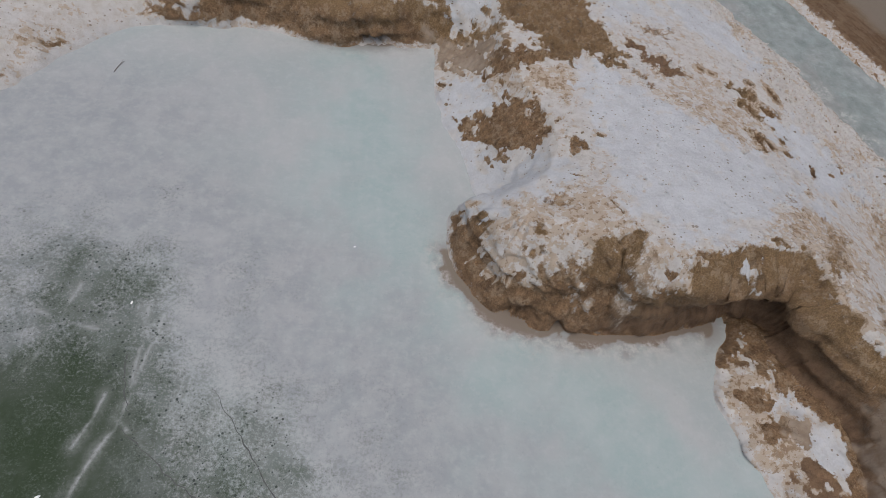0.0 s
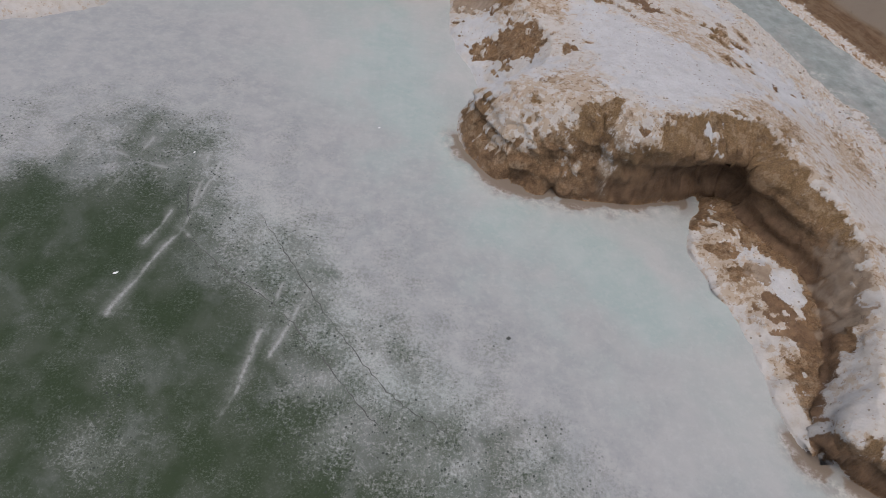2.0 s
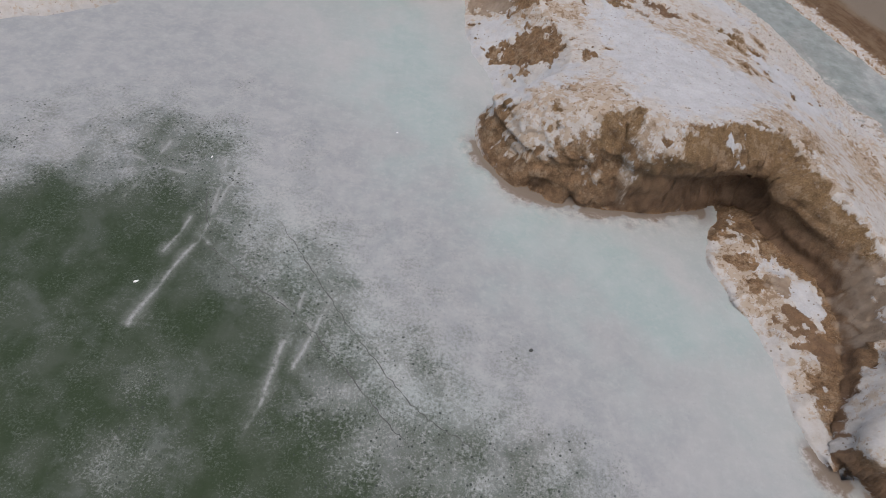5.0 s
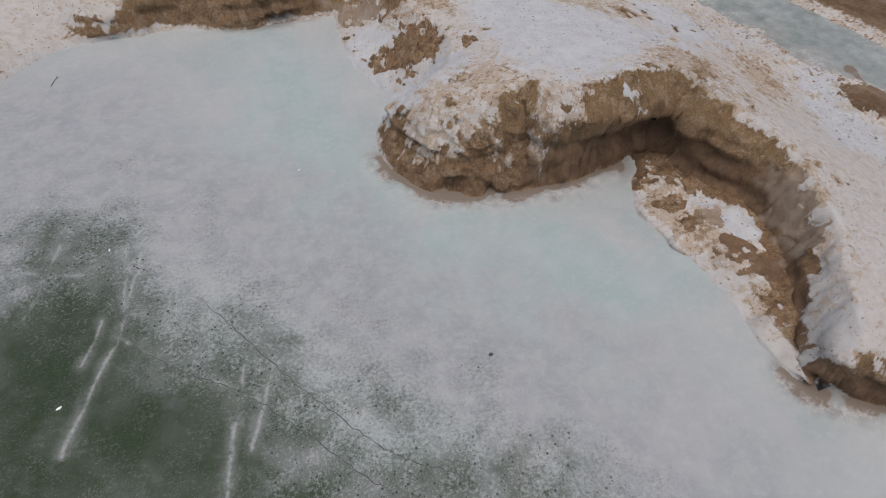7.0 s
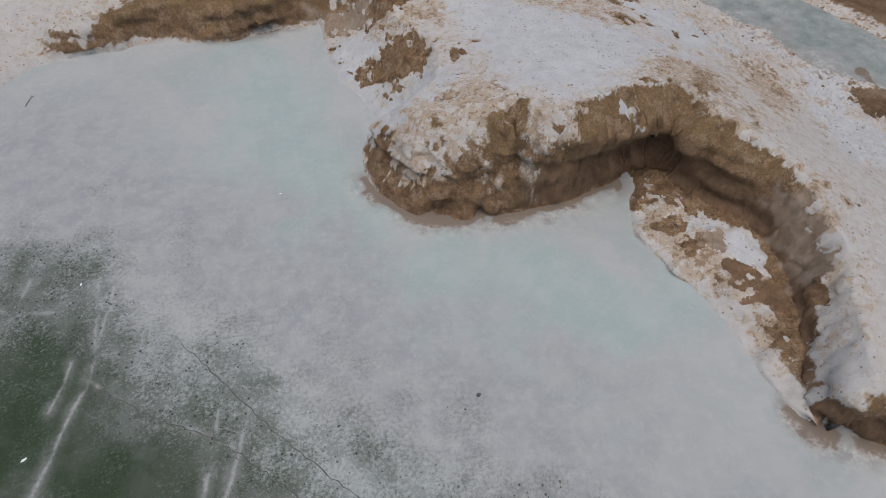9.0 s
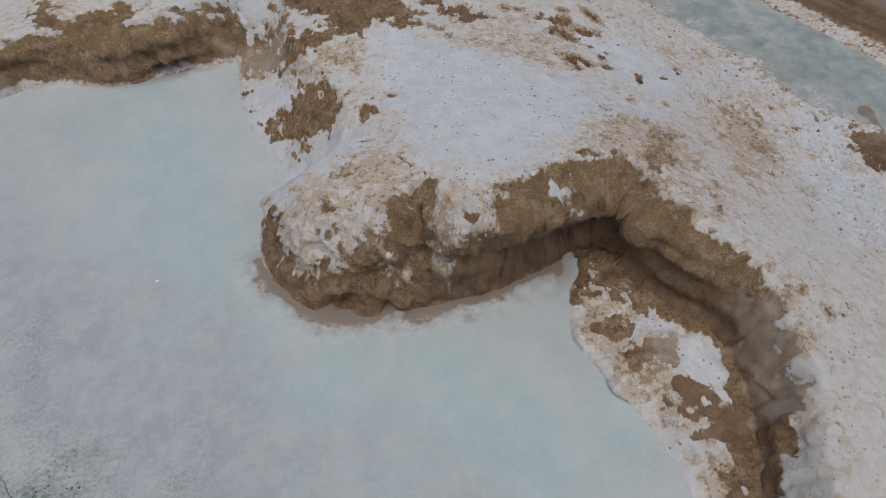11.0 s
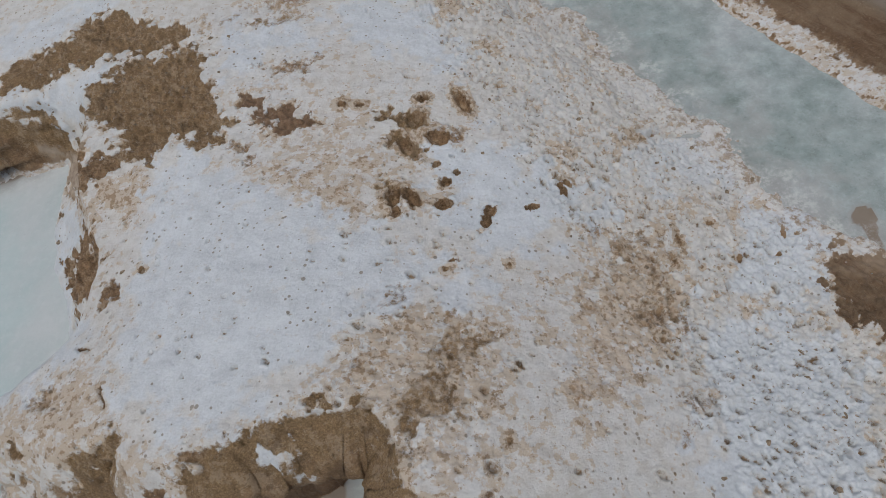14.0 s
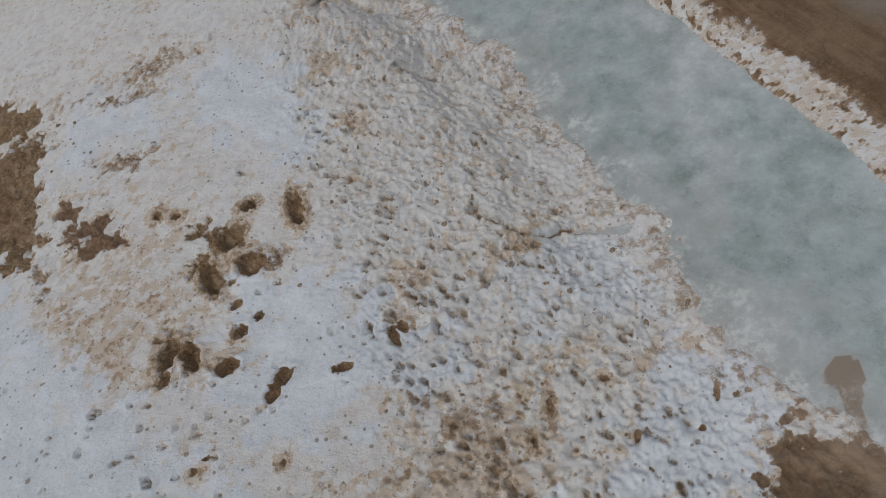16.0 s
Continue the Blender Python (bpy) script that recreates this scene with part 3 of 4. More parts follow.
NORTHWEST_SPOT = [(3.07, 7.22), (3.25, 7.29), (3.37, 7.13), (3.3, 6.95), (3.11, 6.9)]
SHELF_MUD_A = [(5.72, 3.51), (6.05, 3.59), (6.12, 3.45), (6.05, 3.35), (6.26, 3.37), (6.39, 3.3), (6.15, 3.13), (5.93, 3.16), (5.76, 3.32)]
SHELF_MUD_B = [(5.98, 2.89), (6.21, 3.08), (6.66, 3.03), (6.69, 2.84), (6.51, 2.63), (6.25, 2.63), (6.09, 2.63), (5.96, 2.76)]
SHELF_MUD_C = [(6.28, 2.33), (6.47, 2.45), (6.78, 2.27), (6.91, 2.08), (6.9, 1.78), (7.12, 1.65), (6.93, 1.34), (6.71, 1.46), (6.47, 1.52), (6.46, 1.75), (6.37, 1.98), (6.31, 2.16)]
SOUTH_FOOT = [(6.41, -0.13), (6.46, -0.18), (6.73, -0.41), (7.19, -0.6), (7.29, -0.77), (6.81, -0.57), (6.47, -0.35)]
SHELF_CLAY = [(6.16, 2.61), (6.35, 3.04), (6.66, 3.03), (6.69, 2.84), (6.51, 2.63), (6.31, 2.61)]
SLOPE_CLAY = [(7.35, 3.15), (7.55, 2.99), (7.6, 2.58), (7.54, 2.25), (7.51, 1.91), (7.35, 1.55), (7.21, 1.57), (7.1, 1.57), (7.22, 1.99), (7.29, 2.37), (7.37, 2.93)]
TONGUE_SLAB = [(3.86, 4.92), (4.04, 4.93), (4.08, 4.72), (4.0, 4.55), (3.93, 4.48), (3.89, 4.4), (3.78, 4.5), (3.77, 4.69)]
SHELF_SNOW = [(6.62, 2.78), (6.81, 2.94), (7.1, 2.92), (7.12, 2.69), (7.09, 2.3), (6.9, 2.2), (6.76, 2.31), (6.6, 2.49)]
SHELF_SNOW_NORTH = [(6.28, 3.23), (6.48, 3.32), (6.66, 3.18), (6.52, 2.98), (6.3, 3.1)]
SLOPE_ICE = [(6.68, 0.62), (6.98, 1.04), (7.24, 1.27), (6.91, 0.5), (6.63, -0.16), (6.57, -0.24), (6.45, -0.05), (6.58, 0.28)]
HOLE_SNOW = [(5.3, 4.8), (5.35, 4.83), (5.62, 4.89), (5.66, 4.88), (5.45, 4.81)]
HEAD_SNOW = [(1.39, 7.04), (1.71, 7.45), (2.34, 7.15), (2.9, 6.59), (3.05, 6.38), (2.69, 6.07), (2.36, 6.05), (2.01, 5.76), (1.66, 5.75)]
WEST_SNOW = [(1.03, 9.12), (1.22, 9.57), (1.58, 9.37), (2.13, 8.73), (2.06, 8.37), (1.62, 8.6), (1.48, 8.35), (1.92, 7.78), (2.05, 7.44), (1.71, 7.45), (1.42, 7.7), (1.16, 8.32)]
TOP_SNOW = [(3.66, 9.42), (4.77, 8.39), (5.84, 7.59), (6.66, 7.13), (7.59, 6.57), (7.87, 6.24), (6.76, 6.37), (6.26, 6.12), (5.91, 5.62), (5.23, 5.36), (5.03, 4.99), (4.3, 5.16), (3.72, 6.03), (3.57, 7.15), (3.79, 7.98), (3.58, 8.71)]
EAST_SNOW = [(10.33, 5.99), (11.03, 6.0), (11.61, 5.74), (12.14, 5.07), (11.47, 3.68), (9.64, 3.89), (9.72, 4.42), (10.29, 4.96)]
NORTH_SNOW = [(5.98, 12.18), (6.53, 12.41), (7.38, 12.26), (7.69, 11.2), (8.03, 10.84), (8.04, 10.36), (7.37, 10.75), (6.8, 10.95), (6.35, 11.56)]
FIELD_SNOW = [(4.13, 11.93), (5.48, 11.73), (5.91, 11.32), (4.79, 11.05), (4.74, 10.39), (4.36, 11.24)]
PRINT_SNOW = [(7.26, 8.49), (7.41, 8.68), (8.19, 8.77), (8.81, 8.2), (9.47, 7.8), (9.35, 7.56), (8.98, 7.57), (8.73, 7.13), (8.23, 7.04), (7.87, 7.05), (7.56, 7.4), (7.68, 8.0)]
CRUST_SNOW = [(10.23, 8.8), (10.83, 9.13), (11.49, 9.23), (11.73, 8.81), (11.82, 8.37), (11.31, 8.13), (10.86, 8.27), (10.36, 8.24)]
POINT_SNOW = [(11.22, 6.86), (11.77, 7.54), (12.35, 7.66), (12.65, 7.38), (12.7, 7.03), (12.32, 6.7), (12.33, 6.39), (12.2, 6.25), (11.17, 6.27)]
BAND_SNOW = [(0.34, 11.21), (0.98, 11.29), (1.8, 11.23), (2.44, 11.49), (2.22, 11.1), (1.99, 10.79), (1.49, 10.82), (0.56, 11.13), (0.22, 11.04)]
FAR_SNOW = [(0.18, 12.31), (0.82, 12.36), (1.69, 12.8), (2.25, 13.17), (1.34, 13.41), (0.66, 13.01), (0.03, 12.86)]
TAN_SOUTH = [(5.37, 4.57), (6.14, 5.85), (6.51, 6.24), (7.12, 6.27), (7.83, 6.02), (7.8, 5.07), (7.53, 4.1)]
TAN_EAST = [(8.26, 5.05), (8.76, 6.66), (9.23, 6.75), (9.71, 7.39), (10.26, 7.35), (10.22, 5.85), (8.97, 4.89)]
TAN_GULLY = [(1.04, 9.38), (2.47, 9.04), (3.46, 8.95), (3.46, 8.37), (2.2, 8.57)]
TAN_TRODDEN = [(4.82, 8.68), (5.51, 8.66), (6.49, 8.4), (6.6, 7.41), (5.84, 7.68), (5.0, 8.34)]
TAN_NORTH = [(5.17, 9.17), (5.81, 9.33), (6.6, 9.33), (6.64, 8.38), (5.83, 8.38), (5.2, 8.71)]
TAN_HEAD = [(2.01, 5.76), (2.71, 6.28), (3.53, 6.27), (3.84, 5.39), (4.45, 4.79), (4.27, 4.61), (3.26, 5.1), (2.55, 5.05), (1.74, 5.04)]
TAN_RIM = [(6.34, 5.06), (6.97, 4.93), (7.1, 3.83), (7.52, 3.28), (7.72, 2.67), (7.62, 1.97), (7.33, 1.25), (6.95, 0.67), (6.9, 0.71), (7.41, 1.52), (7.62, 2.57), (7.37, 3.46), (6.67, 4.18), (6.48, 4.89)]
TONGUE_CRUST = [(3.88, 5.0), (4.09, 4.97), (4.45, 4.79), (4.75, 4.75), (4.5, 4.63), (4.34, 4.59), (4.07, 4.53), (3.95, 4.49), (3.89, 4.4), (3.78, 4.5), (3.77, 4.69)]
FACE_CRUST = [(1.98, 5.12), (2.44, 4.97), (2.5, 4.84), (2.5, 4.64), (2.36, 4.73), (2.18, 4.93), (1.99, 4.96)]
BROW_CRUST = [(2.54, 5.03), (2.89, 5.14), (3.21, 5.23), (3.14, 4.87), (2.82, 4.88), (2.59, 4.88)]
FOOT_CRUST = [(2.89, 4.62), (3.15, 4.7), (3.26, 4.69), (3.2, 4.62), (3.48, 4.51), (3.43, 4.46), (3.11, 4.56)]
BLUFF_WEST = [(-4.76, 10.47), (-4.54, 10.6), (-2.96, 10.76), (-0.97, 10.71), (-0.83, 10.44), (-1.4, 10.41), (-2.43, 10.55), (-3.19, 10.54), (-4.15, 10.47)]
WEST_EARTH = [(-6.21, 9.02), (-6.08, 9.39), (-5.78, 9.59), (-5.7, 9.46), (-5.93, 9.22), (-6.1, 8.88)]
WEST_EARTH_NEAR = [(-6.55, 8.31), (-6.33, 8.55), (-6.24, 8.35), (-6.41, 8.12), (-6.49, 8.08)]
COVE_FLOOR = [(5.7, 4.47), (6.02, 4.42), (6.31, 4.14), (6.39, 3.93), (6.89, 3.43), (7.27, 3.06), (7.16, 2.88), (6.79, 3.13), (6.45, 3.42), (6.05, 3.72), (5.78, 4.05)]
TAN_SHELF = [(5.57, 4.09), (5.92, 3.78), (6.5, 3.36), (6.71, 2.13), (6.62, 1.41), (6.59, 0.9), (6.34, 0.99), (5.99, 2.08), (5.61, 2.88), (5.35, 3.48)]
NORTH_RIDGE = [(4.43, 12.19), (4.99, 12.57), (5.53, 13.05), (6.12, 12.83), (6.08, 12.51), (5.26, 12.22), (4.78, 11.97)]
# strength, outline
CRUST = [(0.8, TONGUE_CRUST), (0.85, FACE_CRUST), (0.8, BROW_CRUST), (0.6, FOOT_CRUST)]
MUD = [(0.9, COVE_FLOOR), (0.5, NORTH_RIDGE), (0.85, BLUFF_WEST), (0.65, WEST_EARTH), (0.65, WEST_EARTH_NEAR), (1.0, BLUFF_FOOT), (0.68, BLUFF_RIM), (1.0, BLUFF_CLAY), (0.9, BLUFF_STRIP), (0.78, PLATEAU_BAND), (0.74, PLATEAU_FIELD), (0.95, PLATEAU_WEST), (1.0, GULLY_CLAY), (0.95, GULLY_MUD), (0.5, NORTH_TUFTS), (0.9, HOLLOW),
       (0.55, HOLLOW_NORTH), (0.55, HOLLOW_WEST), (0.72, TRODDEN), (0.72, TRODDEN_SOUTH), (0.6, TRODDEN_EAST), (0.54, BROWN_PATCH), (0.46, EAST_PATCH), (0.5, EAST_PATCH_FAR), (0.46, EAST_PATCH_NORTH), (0.42, EAST_PATCH_SOUTH),
       (0.5, SPOT_A), (0.45, SPOT_B), (0.6, SPOT_C), (0.5, SPOT_D), (0.42, SPOT_E), (0.6, SPOT_F), (1.0, MUD_POINT), (0.75, HEAD_FRONT), (0.85, HEAD_WEST), (1.0, COVE_WALL), (0.95, EAST_CLIFF), (0.75, HEAD_SPOT_A), (0.85, HEAD_SPOT_B),
       (0.55, HEAD_SPOT_C), (0.7, HEAD_SPOT_D), (0.7, TONGUE_EARTH), (0.95, NORTHWEST_MUD), (0.7, NORTHWEST_SPOT), (0.85, SHELF_MUD_A), (1.0, SHELF_MUD_B), (0.95, SHELF_MUD_C), (0.9, SOUTH_FOOT)]
CLIFFS = [(1.0, BLUFF_FOOT), (1.0, HEAD_FRONT), (1.0, HEAD_WEST), (1.0, COVE_WALL), (1.0, EAST_CLIFF), (1.0, SOUTH_FOOT)]
CLAY = [(1.0, BLUFF_CLAY), (0.9, GULLY_CLAY), (1.0, SHELF_CLAY), (0.9, SLOPE_CLAY), (0.55, TONGUE_SLAB)]
OLIVE = [(1.0, BLUFF_RIM), (0.7, PLATEAU_BAND), (0.7, PLATEAU_FIELD), (0.8, BROWN_PATCH), (0.9, TRODDEN), (0.9, TRODDEN_SOUTH), (0.9, HEAD_SPOT_A), (0.9, HEAD_SPOT_B), (1.0, HEAD_SPOT_D), (0.9, TONGUE_EARTH), (0.8, NORTH_TUFTS)]
SNOW = [(0.95, SHELF_SNOW), (0.8, SHELF_SNOW_NORTH), (0.4, SLOPE_ICE), (0.7, HOLE_SNOW), (0.75, HEAD_SNOW), (0.8, WEST_SNOW), (0.85, TOP_SNOW), (0.9, EAST_SNOW), (0.9, NORTH_SNOW), (0.8, FIELD_SNOW), (0.95, PRINT_SNOW), (0.6, CRUST_SNOW),
        (0.9, POINT_SNOW), (0.8, BAND_SNOW), (0.8, FAR_SNOW)]
TAN = [(0.75, TAN_SHELF), (0.6, TAN_SOUTH), (0.6, TAN_EAST), (0.85, TAN_GULLY), (0.65, TAN_TRODDEN), (0.4, TAN_NORTH), (0.6, TAN_HEAD), (0.75, TAN_RIM)]
PRINTS_A = [(7.91, 9.61, 0.21, 0.07, -73), (7.34, 9.71, 0.08, 0.06, 44), (7.22, 9.28, 0.15, 0.09, 60), (7.47, 8.91, 0.13, 0.13, 5), (7.06, 8.74, 0.21, 0.08, -64), (7.4, 8.4, 0.06, 0.04, 50), (7.66, 8.25, 0.05, 0.04, 30), (7.49, 8.09, 0.07, 0.06, 37), (6.81, 7.86, 0.14, 0.08, 78), (7.04, 7.84, 0.16, 0.07, -60), (6.83, 7.58, 0.07, 0.05, 65), (7.42, 7.69, 0.1, 0.08, 39), (7.99, 7.57, 0.09, 0.06, 42), (7.92, 7.39, 0.1, 0.05, 78), (8.55, 7.63, 0.09, 0.04, 15), (9.03, 7.96, 0.09, 0.04, -73)]
PRINTS_B = [(7.43, 6.79, 0.04, 0.03, 9), (8.1, 6.73, 0.03, 0.03, -5), (6.17, 9.73, 0.07, 0.06, 13), (6.43, 9.68, 0.07, 0.05, 6), (11.03, 7.44, 0.05, 0.03, -29), (11.25, 6.86, 0.07, 0.03, -99), (10.47, 7.18, 0.1, 0.03, -89), (11.86, 6.9, 0.04, 0.03, 9), (12.08, 7.26, 0.11, 0.03, -102), (12.25, 7.21, 0.04, 0.03, 23), (12.36, 7.23, 0.03, 0.03, 26), (10.29, 6.83, 0.06, 0.03, -75), (7.34, 6.68, 0.04, 0.04, 25), (9.12, 8.06, 0.07, 0.05, -63), (7.73, 4.59, 0.04, 0.03, -75), (7.99, 2.84, 0.05, 0.03, 24), (8.24, 2.56, 0.06, 0.04, -107), (3.63, 7.3, 0.07, 0.04, -63), (1.16, 9.49, 0.12, 0.05, -51)]
PUDDLE = [(13.02, 7.27), (13.24, 7.52), (13.42, 7.47), (13.43, 7.22), (13.31, 7.07), (13.26, 6.76), (13.16, 6.8), (13.15, 7.09)]
LEDGE = [(9.87, 9.49), (10.15, 9.28), (10.38, 9.19), (10.6, 9.22), (10.85, 9.31), (11.23, 9.23), (11.55, 9.24)]
SHELF_CRACK = [(5.19, 3.37), (5.26, 3.21), (5.47, 2.91), (5.68, 2.55)]


def land_form(x, y):
    """Height of the bare land, and what the masks need of it."""
    wobble = fractal(x, y, 0.6, 3, 3)
    shore = signed(x, y, SHORE, CLOSING) + 0.07 * wobble
    body = signed(x, y, BODY, CLOSING) + 0.09 * wobble
    near = line_distance(x, y, CHANNEL_NEAR)
    beyond = inside(x, y, CHANNEL_NEAR + [(220, -60), (220, 220), (-10, 220)])
    near = np.where(beyond, near, -near) + 0.35 * fractal(x, y, 0.9, 5, 8, 0.6)
    far = signed(x, y, CHANNEL_FAR, [(220, -60), (220, 220), (-2, 220)]) + 0.1 * fractal(x, y, 0.5, 4, 9)
    top = np.clip(plate(x, y, TOP), -0.66, 2.0)
    top = np.where(line_distance(x, y, BODY[1:]) > 12, np.clip(top, -0.6, 1.0), top)
    top = np.where(y < 1, np.maximum(top, 0.5 * smooth(3.5, 1.0, body) * smooth(1.0, -1.0, y) - 0.66 * smooth(-1.0, 1.0, y)), top)
    u = np.clip(body / spread(x, y, RISE), 0, 1)
    z = np.where(body > 0, top * (1 - (1 - u) ** spread(x, y, ROUND)), np.maximum(-0.5, 0.9 * body))
    # a gully beside the tongue of the head, and hollows between ribs on its western face
    z = z - 0.22 * np.exp(-(line_distance(x, y, [(3.66, 5.0), (3.68, 4.3)]) / 0.12) ** 2) * smooth(0, 0.2, z)
    ribs = np.exp(-np.hypot(x - 1.6, y - 5.3) ** 2 / 0.35)
    z = z - 0.11 * ribs * (0.7 + wobble) * smooth(0, 0.3, z) * (0.5 + 0.5 * np.sin(np.arctan2(y - 5.6, x - 2.3) * 17))
    z = z + 0.3 * np.exp(-(((x - 2.35) / 0.3) ** 2 + ((y - 7.75) / 0.45) ** 2)) - 0.25 * np.exp(-(((x - 2.1) / 0.7) ** 2 + ((y - 6.75) / 0.3) ** 2))
    shelf = np.where(shore > 0, 0.02 + 0.26 * (1 - (1 - np.clip(shore / 0.8, 0, 1)) ** 1.6) + 0.1 * wobble, 0.6 * shore)
    close = smooth(1.4, 0.9, np.hypot((x - 6.3) / 1.1, (y - 2.0) / 2.6))
    z = np.where(close > 0, np.maximum(z, shelf * close - 0.5 * (1 - close)), z)
    sink = smooth(-1.5, 0.1, near)
    z = np.where(near < 0.3, z * (1 - sink) - 0.703 * sink, z)
    bed = -0.70 - 0.25 * smooth(0, 0.6, near)
    rise = -0.72 + 0.08 * smooth(-0.1, 0.25, far) + 0.4 * smooth(0.2, 1.3, far) + 0.25 * smooth(1.2, 6, far)
    z = np.where(near > 0, np.minimum(z, bed), z)
    z = np.where(far > -0.1, np.maximum(rise, z), z)
    return z, top, u, body, shore, near, far


def stamp(x, y, xs, ys, z, mud, marks, depth, shade):
    """Press oval prints (x, y, half length, half width, degrees) into the snow, down to the mud."""
    for cx, cy, rl, rw, turn in marks:
        reach = 1.8 * rl + 0.05
        i0, i1 = np.searchsorted(xs, (cx - reach, cx + reach))
        j0, j1 = np.searchsorted(ys, (cy - reach, cy + reach))
        w = (slice(j0, j1), slice(i0, i1))
        u, v, c, s = x[w] - cx, y[w] - cy, math.cos(radians(turn)), math.sin(radians(turn))
        r = np.sqrt(((u * c + v * s) / rl) ** 2 + ((v * c - u * s) / rw) ** 2) * (1 + 0.4 * perlin(x[w] / rw * 0.8, y[w] / rw * 0.8, 3) + 0.3 * perlin(x[w] / rw * 2.1, y[w] / rw * 2.1, 4))
        k = depth * min(1.0, rw / 0.1)
        z[w] += -k * smooth(1.15, 0.45, r) + 0.18 * k * np.exp(-((r - 1.3) / 0.2) ** 2)
        mud[w] = np.maximum(mud[w], shade * smooth(1.25, 0.85, r))


SURFACE = {}


def ground_height(px, py):
    i, j = np.searchsorted(SURFACE["xs"], px), np.searchsorted(SURFACE["ys"], py)
    return float(SURFACE["z"][j, i])


def build_ground():
    xs = axis((-220, -60, 20), (-60, -20, 4), (-20, -9, 0.5), (-9, 0.8, 0.07), (0.8, 7.6, 0.019), (7.6, 13.2, 0.019), (13.2, 16.0, 0.05), (16, 24, 0.4), (24, 60, 3), (60, 220, 20))
    ys = axis((-220, -60, 20), (-60, -16, 4), (-16, -2, 0.5), (-2, 3.6, 0.026), (3.6, 5.6, 0.015), (5.6, 10.2, 0.02), (10.2, 11.8, 0.025), (11.8, 16.5, 0.06), (16.5, 24, 0.4), (24, 60, 3), (60, 220, 20))
    x, y = np.meshgrid(xs, ys)
    z, top, u, body, shore, near, far = land_form(x, y)
    gy, gx = np.gradient(z, ys, xs)
    slope = np.hypot(gx, gy)
    small, ragged = fractal(x, y, 0.11, 3, 35), fractal(x, y, 0.35, 4, 31)
    broad = fractal(x, y, 1.7, 4, 41)
    leaf = fractal(x + 0.7 * z, y + 0.9 * z, 0.3, 5, 34, 0.6)
    level = np.clip(z / np.maximum(top, 0.3), 0, 1.2)
    rim_noise = 0.34 * leaf + 0.14 * small
    cliff = patches(x, y, CLIFFS, 0.1 * leaf, 0.05, 0.16)
    bare = patches(x, y, MUD, rim_noise, 0.13)
    steep = smooth(0.7, 1.2, slope + 0.5 * leaf) * smooth(-0.02, 0.02, z) * cliff * (0.72 + 0.28 * smooth(0.6, 0.3, level))
    theta = np.arctan2(y - 5.7, x - 2.9)
    rib = perlin(theta * 4.5, 0.6 * level, 37) + 0.7 * perlin(theta * 13, 1.5 * level, 38) + 0.3 * leaf
    drip = smooth(0.0, 0.15, level - 0.5 + 0.95 * rib) * smooth(2.5, 2.0, x) * smooth(6.9, 6.5, y) * smooth(4.0, 4.5, y) * (shore > 0)
    foot = smooth(0.55, 0.25, shore + 0.25 * leaf) * smooth(1.1, 1.5, x) * smooth(5.9, 5.6, x) * smooth(5.6, 5.2, y) * smooth(3.6, 3.8, y)
    foot = np.maximum(foot, 0.85 * smooth(-0.4, -0.1, body + 0.3 * leaf) * smooth(0.15, 0.35, shore) * (y < 4.7) * (x > 5.9) * (body < 0.2))
    clay = patches(x, y, CLAY, 0.6 * rim_noise, 0.09)
    fresh = patches(x, y, SNOW, 0.5 * leaf + 0.5 * ragged, 0.32, 0.1)
    local = patches(x, y, [(1.0, SHELF_SNOW), (1.0, SHELF_SNOW_NORTH), (1.0, SLOPE_ICE), (1.0, HOLE_SNOW)], 0.3 * rim_noise, 0.06)
    crust_on = patches(x, y, CRUST, 0.5 * rim_noise, 0.09)
    mud = np.maximum(np.maximum(np.maximum(bare, steep), foot) * (1 - crust_on), clay) * (1 - 0.93 * drip) * (1 - local)
    clay = clay * (1 - local)
    slag = smooth(0.1, 0.65, far + 0.15 * ragged + 0.1 * small)
    strip = smooth(-0.15, 0.0, far) * (1 - slag)
    slag = np.maximum(slag, patches(x, y, [(0.9, MUD_POINT)], rim_noise, 0.1))
    seam = smooth(0.5, 0.9, np.sin(far * 26 + 4 * ragged + 3 * broad)) * smooth(-0.15, 0.2, small + ragged) * strip
    mud = np.maximum(np.maximum(mud, slag), seam)
    wash = smooth(-0.55, -0.05, near + 0.6 * ragged + 0.3 * small) * (far < 0) * smooth(-1.2, -0.6, near)
    mud, clay = np.maximum(mud, 0.5 * wash), np.maximum(clay, 0.8 * wash)
    broad_white = 0.35 * strip
    tan = np.maximum(patches(x, y, TAN, 0.7 * ragged + 0.4 * leaf, 0.4), 0.25 * smooth(0.05, 0.6, broad))
    tan = np.maximum(tan, 0.6 * patches(x, y, MUD, 0.7 * leaf, 0.25, 0.05))
    tan = np.maximum(tan, 0.6 * drip)
    tan = np.maximum(tan, 0.5 * strip)
    white = np.maximum(np.maximum(fresh, broad_white), 0.3 * smooth(-0.3, 0.4, fractal(x, y, 1.1, 4, 43)))
    tan = tan * (1 - smooth(0.4, 0.85, white))
    rim = smooth(0.16, 0.04, np.abs(shore - 0.03) + 0.15 * ragged) * smooth(0.16, 0.06, z) * np.clip(spread(x, y, ICY_RIM), 0, 1) * (shore > -0.1)
    mud, tan, white = mud * (1 - rim), tan * (1 - 0.5 * rim), np.maximum(white, 0.35 * rim)
    # relief: drifts, lumps, cracks in the crust
    land = smooth(0.0, 0.1, body) * smooth(0.1, -0.1, near)
    z = z + land * (0.03 * fractal(x, y, 1.6, 3, 11) + 0.02 * ragged)
